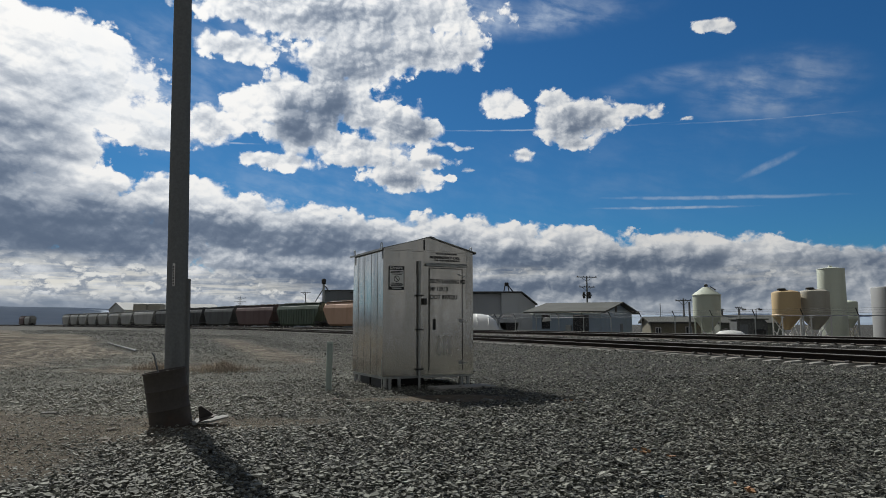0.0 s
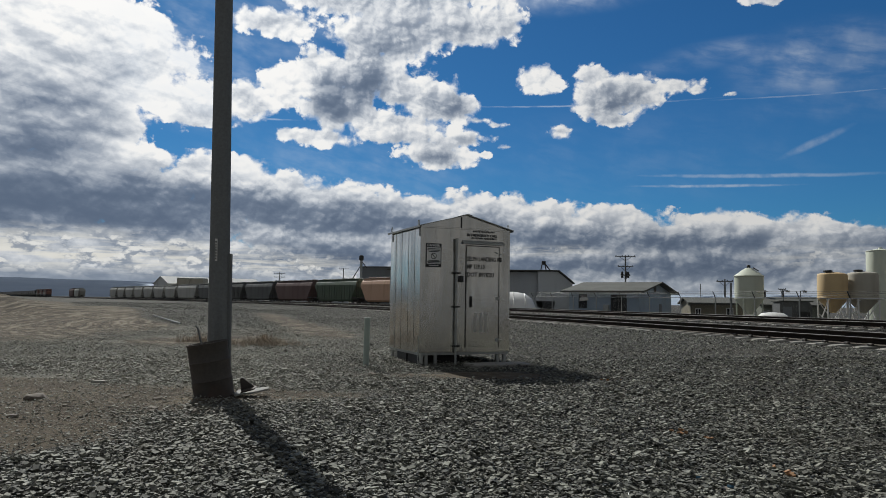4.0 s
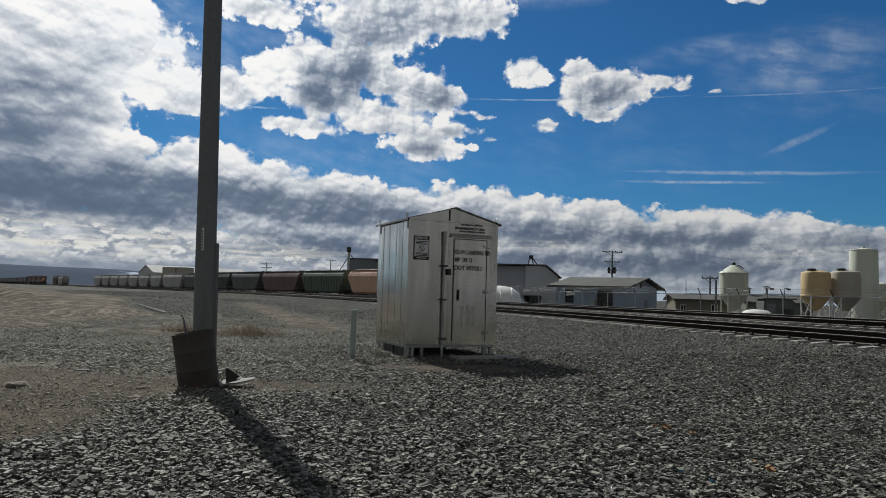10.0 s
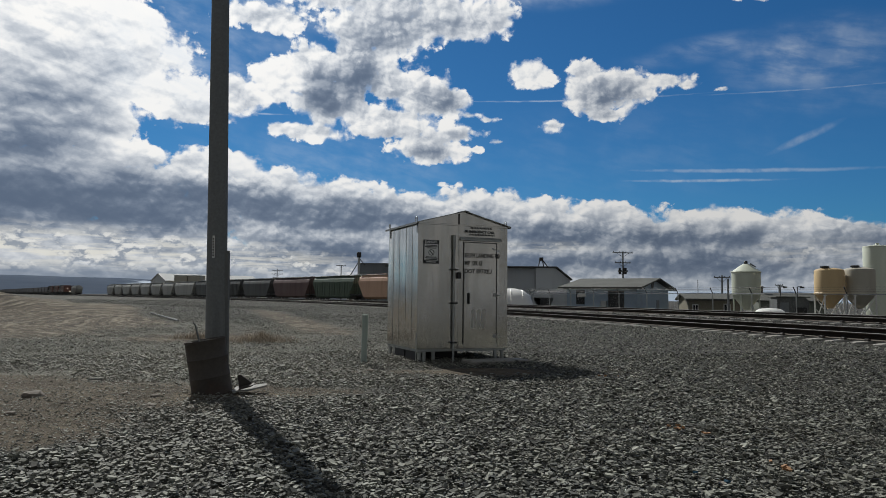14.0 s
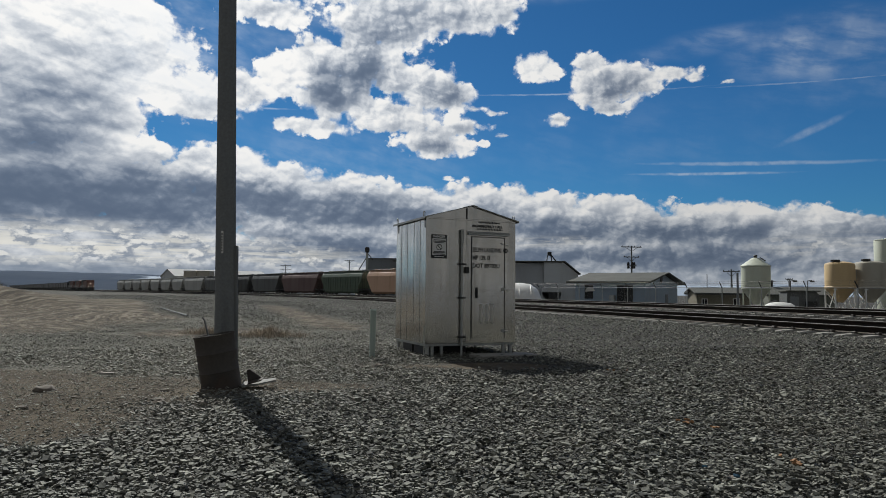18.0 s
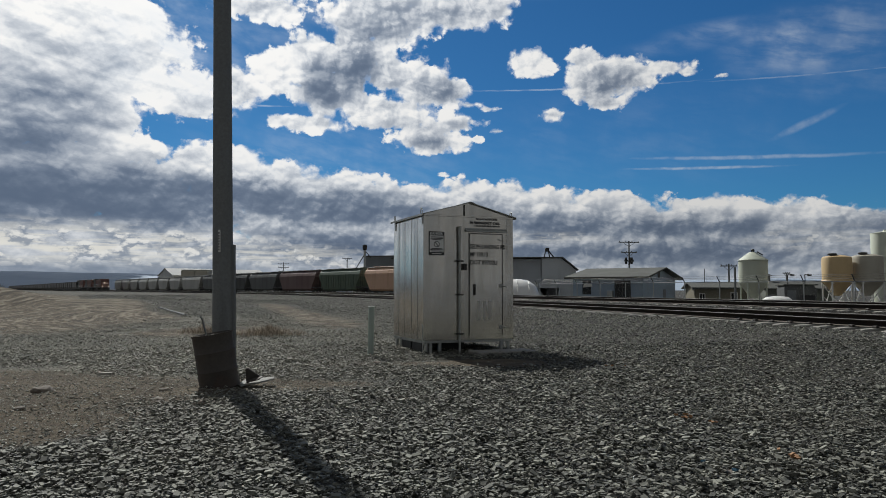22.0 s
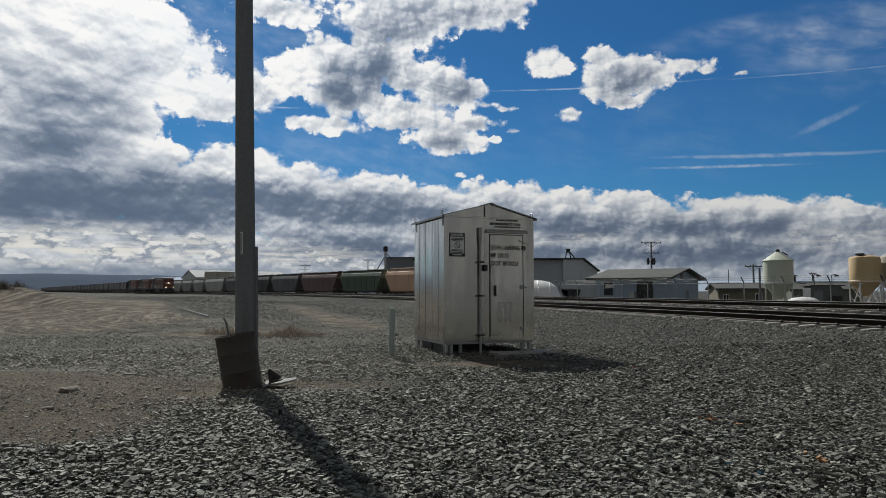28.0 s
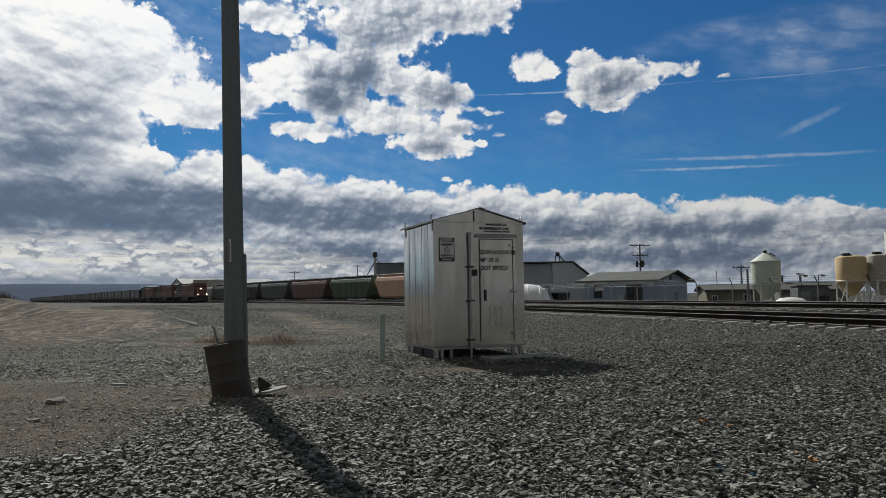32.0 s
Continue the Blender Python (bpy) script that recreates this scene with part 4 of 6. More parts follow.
def gable_house(name, m, label, category, length, width, eave, rise, wall, roof, over=0.5, base=0.0):
    """Eaves run along x; the front wall faces -y at y = 0; gables at both ends."""
    ob = thing(name, m, label, category)
    bm = B()
    prism(bm, [(0, base), (width, base), (width, eave), (width / 2, eave + rise), (0, eave)], "x", 0, length)
    part("wall", bm, wall, ob)
    for sign in (-1, 1):
        mid = width / 2
        e = mid + sign * (mid + over)
        drop = rise * (mid + over) / mid
        bm = B()
        prism(bm, [(mid, eave + rise + 0.15), (e, eave + rise - drop + 0.15), (e, eave + rise - drop - 0.05), (e - sign * 0.12, eave + rise - drop - 0.03), (mid, eave + rise + 0.02)], "x", -over, length + over)
        part("roof", bm, roof, ob)
    return ob


def buildings():
    # office house with a low gable
    h = gable_house("office_house", pose(9.9, 76.0, FAR_Z, 0, 0, -31.0), "pale blue-grey single-storey office house with a low gable roof", "house", 7.8, 11.6, 3.4, 0.98, BLUEGREY, ROOFING, 0.75)
    window_at(h, 1.1, 2.1, 1.55, 3.05, 0.0, 1, BLUEGREY)
    window_at(h, 4.8, 6.4, 0.75, 2.95, 0.0, 2, DARKSTEEL)
    bm = B()
    prism(bm, [(1.2, 2.3), (2.3, 2.4), (2.1, 2.75), (1.5, 2.8), (1.25, 2.6)], "y", -0.07, -0.035)
    part("curtain", bm, WHITE, h, "pale curtain")
    bm = B()
    box(bm, 4.0, -0.4, 1.3, 4.6, 0.0, 1.95, 0.03)
    part("air_conditioner", bm, GALV, h)
    bm = B()
    rod(bm, (7.8, 5.3, 3.8), (7.86, 5.3, 3.8), 0.42, seg=16)
    part("gable_vent", bm, BLACK, h)
    bm = B()
    box(bm, 7.78, 6.8, 0.0, 7.84, 7.8, 2.1)
    part("door", bm, STEELWALL, h)
    # grain warehouse
    ob = thing("warehouse", pose(9.4, 110.0, FAR_Z), "grey steel grain warehouse with a pale end wall", "warehouse")
    bm = B()
    prism(bm, [(0, 0), (5.4, 0), (5.4, 5.2), (3.1, 7.05), (0, 7.05)], "y", 0, 22)
    part("end_block", bm, PALEWALL, ob, "pale steel end wall")
    bm = B()
    box(bm, -24, 0.8, 0, -0.03, 22, 7.0)
    part("wall", bm, SIDEWALL, ob, "grey steel side wall")
    bm = B()
    prism(bm, [(-24.3, 7.0), (3.25, 7.1), (5.7, 5.1), (5.8, 5.25), (3.3, 7.3), (-24.3, 7.2)], "y", -0.3, 22.3)
    part("roof", bm, ROOFING, ob)
    bm = B()
    box(bm, -0.6, -2.2, 0, 2.6, -0.05, 2.4, 0.1)
    rod(bm, (1.0, -2.2, 2.4), (1.0, -0.1, 2.4), 1.55, seg=20)
    porch = part("porch", bm, PALEWALL, ob)
    bm = B()
    box(bm, 0.5, -2.26, 0, 2.2, -2.21, 2.3)
    part("doorway", bm, BLACK, porch)
    for i in range(6):
        bm = B()
        box(bm, -23.5 + i * 4.2, 0.7, 0, -23.35 + i * 4.2, 0.79, 6.9)
        part("wall_rib", bm, SIDEWALL, ob)
    bm = B()
    for x, y in ((-0.3, -0.3), (0.3, -0.3), (0.3, 0.3), (-0.3, 0.3)):
        rod(bm, (1.1 + x * 1.6, 3 + y, 7.1), (1.1 + x * 0.5, 3 + y, 8.9), 0.06, seg=6)
    box(bm, 0.8, 2.7, 8.3, 1.45, 3.3, 8.9, 0.05)
    rod(bm, (1.4, 3, 8.4), (2.4, 3, 7.1), 0.1, seg=8)
    part("roof_headframe", bm, DARKSTEEL, ob)
    # white fabric shelter
    ob = thing("fabric_shelter", pose(4.9, 60.0, -0.5), "white half-round fabric shelter beside the fence", "shelter")
    bm = B()
    rings = []
    for x, r in ((-4, 2.55), (-3.9, 2.6), (-1.6, 2.6), (-0.9, 2.45), (-0.35, 2.05), (-0.05, 1.4), (0.0, 0.6)):
        rings.append([bm.verts.new((x, -r * math.cos(math.pi * i / 16), r * math.sin(math.pi * i / 16))) for i in range(17)])
    for a, b in zip(rings, rings[1:]):
        for i in range(16):
            bm.faces.new((a[i], a[i + 1], b[i + 1], b[i]))
    bm.faces.new(rings[0])
    bm.faces.new(rings[-1][::-1])
    part("cover", bm, WHITE, ob, "", 40)
    for x in (-3.0, -2.0, -1.0):
        bm = B()
        r = 2.63 if x < -1.5 else 2.5
        for i in range(12):
            a, b = math.pi * i / 12, math.pi * (i + 1) / 12
            rod(bm, (x, -r * math.cos(a), r * math.sin(a)), (x, -r * math.cos(b), r * math.sin(b)), 0.03, seg=5)
        part("hoop", bm, WHITE, ob)
    # tan shed and green shed
    h = gable_house("tan_shed", pose(24.3, 80.0, FAR_Z, 0, 0, -6), "low tan shed with a flat-pitched roof", "shed", 5.7, 6.0, 2.25, 0.55, TANWALL, ROOFING, 0.4)
    window_at(h, 0.5, 1.0, 0.9, 1.6, 0.0, 2)
    window_at(h, 3.9, 4.5, 0.7, 1.7, 0.0, 2)
    h = gable_house("green_shed", pose(35.5, 88.0, FAR_Z, 0, 0, -8), "low grey-green shed behind the tanks", "shed", 7.8, 7.0, 2.2, 0.9, GREENWALL, ROOFING, 0.4)
    window_at(h, 4.5, 5.5, 1.0, 1.8, 0.0)
    bm = B()
    rod(bm, (1.2, 3.5, 2.9), (1.2, 3.5, 3.9), 0.16, seg=8)
    rod(bm, (1.2, 3.5, 3.9), (1.2, 3.5, 4.1), 0.5, 0.1, 10)
    part("roof_vent", bm, DARKSTEEL, h)
    ob = thing("dark_shed", pose(33.4, 78.0, FAR_Z, 0, 0, -8), "small dark brown shed with a cluttered front", "shed")
    bm = B()
    prism(bm, [(0, 0), (3.3, 0), (3.3, 2.2), (2.9, 2.65), (0.2, 2.6), (0, 2.3)], "y", 0, 3.0)
    part("wall", bm, CARS["dark"], ob)
    bm = B()
    box(bm, -0.15, -0.2, 2.55, 3.4, 3.1, 2.68, 0.02)
    part("roof", bm, ROOFING, ob)
    bm = B()
    box(bm, 0.3, -0.05, 0.2, 1.2, 0.0, 2.0, 0.01)
    part("door", bm, STEELWALL, ob)
    bm = B()
    box(bm, 1.8, -0.7, 0.0, 2.9, -0.1, 1.5, 0.05)
    part("cabinet", bm, BLACK, ob)
    for x in (36.4, 38.4):
        ob = thing("yard_lamp", pose(x, 84.0, FAR_Z), "thin gooseneck yard lamp above the sheds", "lamp post", "yard lamps")
        bm = B()
        rod(bm, (0, 0, 0), (0, 0, 3.9), 0.05, seg=8)
        part("lamp_pole", bm, DARKSTEEL, ob)
        bm = B()
        rod(bm, (0, 0, 3.9), (0.5, 0, 3.95), 0.04, seg=6)
        box(bm, 0.3, -0.12, 3.72, 0.75, 0.12, 3.93, 0.03)
        part("lamp_head", bm, DARKSTEEL, ob)
    h = gable_house("pale_shed", pose(31.6, 104.0, FAR_Z, 0, 0, -6), "pale low shed beside a pole", "shed", 6.0, 6.0, 2.4, 0.5, PALEWALL, WHITEROOF, 0.3)
    # far white roofs over the parked cars
    for x, y, l, w, e, r, turn, name, label in ((-147.6, 317.3, 48, 22, 8.3, 3.5, 43, "far_barn", "long far barn with a bright metal roof"),
                                          (-82, 262, 27, 16, 6.6, 1.6, -12, "far_barn", "low far barn with a bright metal roof")):
        gable_house(name, pose(x, y, -0.4, 0, 0, turn), label, "barn", l, w, e, r, PALEWALL, WHITEROOF, 0.5)
    for x in (-139.6, -133.1):
        ob = thing("grain_bin", pose(x, 318, -0.4), "squat grey-tan grain bin by the far barn", "grain bin", "grain bins")
        bm = B()
        box(bm, -3.1, -3, 0, 3.1, 3, 10.6, 0.2)
        part("bin_wall", bm, DUSTY, ob)
        bm = B()
        box(bm, -3.2, -3.1, 10.6, 3.2, 3.1, 10.85, 0.1)
        part("bin_roof", bm, PALEWALL, ob)
    # elevator leg with its brace and the grey hall
    ob = thing("elevator_leg", pose(-23.6, 135, FAR_Z), "dark steel grain elevator leg with a slanting spout", "elevator")
    bm = B()
    box(bm, -0.22, -0.2, 0, 0.22, 0.2, 10.2, 0.05)
    part("leg_casing", bm, GALV, ob)
    bm = B()
    box(bm, -0.42, -0.4, 9.9, 0.42, 0.4, 11.0, 0.18)
    part("head", bm, DARKSTEEL, ob)
    bm = B()
    rod(bm, (-0.2, 0, 8.8), (-2.6, 0, 4.8), 0.09, seg=8)
    part("spout", bm, DARKSTEEL, ob)
    bm = B()
    rod(bm, (0.2, 0, 9.6), (1.2, 0, 8.4), 0.08, seg=8)
    part("spout", bm, DARKSTEEL, ob)
    gable_house("grey_hall", pose(-24.4, 140, FAR_Z, 0, 0, -4), "grey steel hall behind the hopper cars", "hall", 19, 22, 8.9, 0.5, STEELWALL, ROOFING, 0.3)


buildings()


def tank_legs(ob, r, top, material, braces=True):
    for i in range(4):
        a = math.pi / 4 + i * math.pi / 2
        x, y = r * math.cos(a), r * math.sin(a)
        bm = B()
        rod(bm, (x, y, -0.1), (x, y, top), 0.07, seg=8)
        part("leg", bm, material, ob)
        if braces:
            b = a + math.pi / 2
            bm = B()
            rod(bm, (x, y, 0.2), (r * math.cos(b), r * math.sin(b), top - 0.2), 0.04, seg=6)
            rod(bm, (x, y, top - 0.1), (r * math.cos(b), r * math.sin(b), top - 0.1), 0.05, seg=6)
            rod(bm, (x, y, top * 0.55), (0.35 * math.cos(b), 0.35 * math.sin(b), 0.4), 0.035, seg=6)
            part("brace", bm, material, ob)


def tanks():
    # cream bin with cone roof
    ob = thing("feed_bin", pose(23.9, 62.0, FAR_Z), "cream steel feed bin with cone roof and hopper bottom", "storage tank", "storage tanks")
    bm = B()
    lathe(bm, [(0.25, 1.3), (1.2, 2.65), (1.2, 4.60), (1.23, 4.61), (1.23, 4.66)], 32)
    part("tank_shell", bm, CREAM, ob, "", 30)
    bm = B()
    lathe(bm, [(1.26, 4.64), (1.24, 4.70), (0.30, 5.38), (0.20, 5.41)], 32)
    part("cone_roof", bm, CREAM, ob, "", 30)
    bm = B()
    lathe(bm, [(0.14, 5.36), (0.16, 5.6), (0.10, 5.67)], 12)
    part("roof_cap", bm, DARKSTEEL, ob)
    bm = B()
    rod(bm, (0.3, -0.2, 5.42), (0.75, -0.3, 5.12), 0.05, seg=6)
    part("roof_pipe", bm, DARKSTEEL, ob)
    tank_legs(ob, 1.15, 2.7, CREAM, False)
    bm = B()
    prism(bm, [(-1.0, 0), (1.3, 0), (1.3, 1.7), (0.7, 1.5), (0.2, 1.0), (-0.6, 0.9)], "y", -1.2, -0.9)
    part("concrete_block", bm, CONCRETE, ob)
    for x, r, mat, name, label, top in ((30.1, 1.16, YELLOW, "plastic_tank", "yellowed plastic cone-bottom tank on a white steel stand", 4.92),
                                        (32.6, 1.2, DUSTY, "plastic_tank", "dusty beige cone-bottom tank on a white steel stand", 5.0)):
        ob = thing(name, pose(x, 60.0, FAR_Z), label, "storage tank", "storage tanks")
        bm = B()
        lathe(bm, [(0.22, 1.55), (r, 2.72), (r, top - 0.22), (r - 0.06, top - 0.08), (r - 0.25, top), (0.4, top + 0.1)], 32)
        part("tank_shell", bm, mat, ob, "", 35)
        bm = B()
        lathe(bm, [(0.35, top + 0.08), (0.36, top + 0.2), (0.3, top + 0.24)], 16, (-0.5, -0.3))
        part("hatch", bm, DARKSTEEL, ob)
        bm = B()
        lathe(bm, [(r + 0.03, 2.70), (r + 0.05, 2.85), (r + 0.01, 2.9)], 32)
        part("support_ring", bm, mat, ob)
        tank_legs(ob, r + 0.02, 2.75, WHITE)
    ob = thing("tall_silo", pose(41.0, 72.0, FAR_Z), "tall cream cylindrical silo", "silo", "storage tanks")
    bm = B()
    lathe(bm, [(1.36, 0), (1.34, 3), (1.31, 7.75), (1.28, 7.82)], 32)
    part("silo_shell", bm, CREAM, ob, "", 30)
    bm = B()
    lathe(bm, [(1.33, 7.8), (1.31, 7.87), (0.2, 8.05), (0.15, 8.2)], 32)
    part("silo_roof", bm, CREAM, ob, "", 30)
    ob = thing("small_tank", pose(50.5, 85.0, FAR_Z), "small cream tank on a stand", "storage tank", "storage tanks")
    bm = B()
    lathe(bm, [(0.2, 1.6), (0.9, 2.7), (0.9, 4.75), (0.8, 4.85), (0.2, 5.0)], 24)
    part("tank_shell", bm, CREAM, ob, "", 30)
    tank_legs(ob, 0.88, 2.7, DUSTY)
    ob = thing("grey_silo", pose(43.5, 66.0, FAR_Z), "wide grey steel silo", "silo", "storage tanks")
    bm = B()
    lathe(bm, [(1.85, 0), (1.85, 5.5), (1.80, 5.6), (0.3, 5.8)], 36)
    part("silo_shell", bm, GREYSILO, ob, "", 30)
    ob = thing("oval_tank", pose(20.9, 50.0, -0.62, 0, 0, -10), "low white oval water tank by the fence", "water tank")
    bm = B()
    lathe(bm, [(0.85, 0.0), (1.0, 0.2), (1.02, 0.9), (0.95, 1.15), (0.7, 1.32), (0.2, 1.38)], 28)
    part("tank_shell", bm, WHITE, ob, "", 40)


tanks()


def power_pole(m, label, height, arms, transformers=0, group="power poles"):
    ob = thing("power_pole", m, label, "power pole", group)
    bm = B()
    rod(bm, (0, 0, -0.3), (0, 0, height), 0.17, 0.11, 10)
    part("pole_shaft", bm, WOODPOLE, ob)
    for z, w in arms:
        bm = B()
        box(bm, -w / 2, -0.08, z - 0.07, w / 2, 0.08, z + 0.07, 0.01)
        arm = part("crossarm", bm, WOODPOLE, ob)
        for i in range(4):
            x = (-0.46 + 0.92 * i / 3) * w
            bm = B()
            lathe(bm, [(0.05, z + 0.07), (0.07, z + 0.14), (0.04, z + 0.22)], 8, (x, 0))
            part("insulator", bm, DARKSTEEL, arm)
        bm = B()
        for side in (-1, 1):
            rod(bm, (side * w * 0.3, 0, z - 0.06), (0, 0, z - 0.7), 0.03, seg=5)
        part("arm_brace", bm, DARKSTEEL, arm)
    for i in range(transformers):
        a = i * 2 * math.pi / 3 + 0.4
        bm = B()
        lathe(bm, [(0.16, height * 0.63), (0.19, height * 0.64), (0.19, height * 0.72), (0.13, height * 0.735)], 12, (0.55 * math.cos(a), 0.4 * math.sin(a)))
        part("transformer", bm, DARKSTEEL, ob)
    return ob


power_pole(pose(23.2, 110, FAR_Z, 0, 0, 12), "tall power pole with crossarms and transformers", 9.8, ((9.6, 3.4), (8.0, 2.6), (6.6, 1.6)), 3)
power_pole(pose(-65.3, 220, FAR_Z, 0, 0, 5), "far power pole with stacked crossarms", 10.9, ((10.4, 3.6), (9.2, 3.6), (8.0, 2.6)), 2)
power_pole(pose(-36.2, 180, FAR_Z, 0, 0, 0), "far slim power pole with one crossarm", 10.5, ((10.3, 2.6),))
power_pole(pose(33.4, 95, FAR_Z, 0, 0, 0), "slim power pole with one crossarm", 5.6, ((5.3, 2.2),))
power_pole(pose(51.8, 120, FAR_Z, 0, 0, 0), "slim lamp pole behind the sheds", 5.0, ((4.9, 1.2),))
ob = thing("antenna_mast", pose(47.6, 150, FAR_Z), "thin lattice antenna mast", "antenna")
bm = B()
rod(bm, (0, 0, 0), (0, 0, 6.6), 0.07, seg=6)
for i in range(3):
    a = i * 2.1
    rod(bm, (0, 0, 3.6), (1.4 * math.cos(a), 1.4 * math.sin(a), 0.0), 0.05, seg=5)
part("mast", bm, DARKSTEEL, ob)
ob = thing("short_post", pose(21.6, 60, FAR_Z), "short wooden post beside the feed bin", "post")
bm = B()
rod(bm, (0, 0, -0.2), (0, 0, 4.0), 0.11, 0.09, 8)
part("post_shaft", bm, WOODPOLE, ob)


def fence():
    ob = thing("fence", pose(0, 0, 0), "galvanised chain-link fence with barbed-wire arms", "fence")
    a, b = Vector((0.5, 73.0)), Vector((28.5, 24.5))
    d = (b - a).normalized()
    n = int((b - a).length / 3.05)
    post = arm = None
    line = []
    for i in range(n + 1):
        p = a + d * (i * 3.05)
        z = float(land(np.array(p.x), np.array(p.y))) - 0.03
        line.append((p, z))
        if post is None:
            bm = B()
            rod(bm, (0, 0, 0), (0, 0, 1.95), 0.035, seg=8)
            post = part("post", bm, GALV, ob)
            post.matrix_basis = pose(p.x, p.y, z)
            bm = B()
            rod(bm, (0, 0, 1.93), (-0.22, -0.13, 2.32), 0.03, seg=6)
            arm = part("barb_arm", bm, DARKSTEEL, ob)
            arm.matrix_basis = pose(p.x, p.y, z)
        else:
            share("post", post, ob, pose(p.x, p.y, z))
            share("barb_arm", arm, ob, pose(p.x, p.y, z))
    for (p, z), (q, w) in zip(line, line[1:]):
        bm = B()
        rod(bm, (p.x, p.y, z + 1.92), (q.x, q.y, w + 1.92), 0.021, seg=6)
        part("top_rail", bm, STEELWALL, ob)
    verts, faces = [], []
    for (p, z), (q, w) in zip(line, line[1:]):
        steps = 12
        for i in range(steps):
            for up in (0, 1):
                u0, u1 = i / steps, min(1, (i + 4) / steps)
                za, zb = (0.05, 1.9) if up else (1.9, 0.05)
                x0, y0, x1, y1 = p.x + (q.x - p.x) * u0, p.y + (q.y - p.y) * u0, p.x + (q.x - p.x) * u1, p.y + (q.y - p.y) * u1
                k = len(verts)
                t = 0.0012
                verts += [(x0 - t, y0, z + za), (x0 + t, y0, z + za), (x1 + t, y1, w + zb), (x1 - t, y1, w + zb), (x0, y0 + t, z + za), (x1, y1 + t, w + zb)]
                faces += [(k, k + 1, k + 2, k + 3), (k, k + 4, k + 5, k + 3), (k + 1, k + 4, k + 5, k + 2)]
    mesh = bpy.data.meshes.new("wire_mesh")
    mesh.from_pydata(verts, [], faces)
    mesh.materials.append(GALV)
    net = new("wire_mesh", mesh)
    net.parent = ob
    net["kind"] = "stuff"
    for lift, off in ((2.08, (-0.08, -0.05)), (2.2, (-0.15, -0.09)), (2.31, (-0.21, -0.125))):
        bm = B()
        for (p, z), (q, w) in zip(line, line[1:]):
            rod(bm, (p.x + off[0], p.y + off[1], z + lift), (q.x + off[0], q.y + off[1], w + lift), 0.006, seg=4)
        part("barbed_wire", bm, DARKSTEEL, ob)


fence()


def hills():
    """A long low ridge, far off, with distance haze in its colour."""
    verts, faces = [], []
    n = 300
    for i in range(n + 1):
        a = radians(-180 + 360 * i / n)
        top = 62 + 10 * math.sin(i * 0.11 + 1) + 6 * math.sin(i * 0.31) + 2 * math.sin(i * 0.9)
        top *= 0.72 + 0.42 * (1 - smooth(np.array(math.degrees(a)), -42, -8))
        for r, z in ((2700, -2), (3100, top * 0.55), (3500, top), (4100, -5)):
            verts.append((r * math.sin(a), r * math.cos(a), float(z)))
    for i in range(n):
        for j in range(3):
            k = i * 4 + j
            faces.append((k, k + 4, k + 5, k + 1))
    mesh = bpy.data.meshes.new("far_hills")
    mesh.from_pydata(verts, [], faces)
    mesh.polygons.foreach_set("use_smooth", [True] * len(mesh.polygons))
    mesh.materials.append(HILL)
    tagged(new("far_hills", mesh), "long low hills on the horizon, tinted blue-grey for haze", "hills", kind="structure")


hills()


# ---- clouds ----
# each: bearing and height of the centre in degrees, half width and half height, and for shade how deep it is
LEFT_BANK = [(-40.0, 6.6, 9.0, 3.6), (-37.0, 5.2, 6.0, 2.6), (-35.1, 17.8, 11.6, 4.92), (-30.5, 19.6, 5.0, 2.8), (-24.1, 15.2, 4.6, 1.92), (-35.2, 12.9, 8.4, 3.42), (-34.7, 8.4, 9.1, 3.02), (-29.5, 7.2, 14.6, 2.63), (-28.6, 10.3, 4.2, 1.6), (-28.5, 8.8, 5.0, 2.0), (-48, 14, 10, 9)]
LONG_BANK = [(-21.8, 9.3, 4.3, 2.45), (-17.8, 8.4, 4.9, 2.28), (-12.3, 7.2, 6.1, 2.71), (-6.6, 6.4, 6.2, 2.6), (-1.1, 7.1, 3.1, 2.27), (1.0, 6.2, 5.7, 2.83), (4.8, 5.7, 5.1, 2.72), (10.1, 5.7, 5.0, 2.4), (13.4, 4.9, 4.8, 2.18), (17.7, 5.1, 5.0, 2.43), (19.7, 5.5, 2.4, 1.96), (23.6, 4.5, 4.9, 2.32), (27.6, 4.2, 4.2, 2.03), (31.3, 3.7, 4.8, 2.14), (42, 4, 10, 3)]
LOW_BANK = [(-13, 5.2, 9, 2.6), (8, 4.4, 16, 2.4), (-35, 5.0, 8, 1.8), (-17, 4.8, 6, 1.8), (-27, 4.7, 8, 2.2), (-27.4, 2.2, 18.0, 2.7), (-7.5, 2.1, 19.7, 2.84), (15.5, 2.4, 19.0, 2.78), (30.6, 2.1, 12.8, 2.6), (46, 2, 14, 3)]
CENTRE_CLOUD = [(-20.0, 16.0, 2.4, 1.65), (-17.1, 17.4, 2.5, 1.82), (-14.4, 18.6, 2.3, 2.26), (-12.9, 16.1, 3.3, 2.14), (-10.6, 19.1, 3.1, 2.53), (-8.7, 21.8, 5.1, 2.22), (-2.9, 22.7, 5.8, 1.78), (0.5, 22.9, 2.9, 1.47), (-8.2, 17.9, 2.0, 1.78), (-5.5, 17.0, 3.6, 1.88), (-3.1, 16.4, 2.2, 1.44), (-7.7, 14.5, 5.5, 1.64), (-14.3, 13.5, 3.2, 0.77), (-17.0, 13.6, 1.3, 0.54), (-4.3, 12.5, 3.5, 1.3), (-1.9, 13.7, 1.9, 0.74), (-18.2, 22.1, 3.9, 1.24), (-10, 25.5, 14, 2.6)]
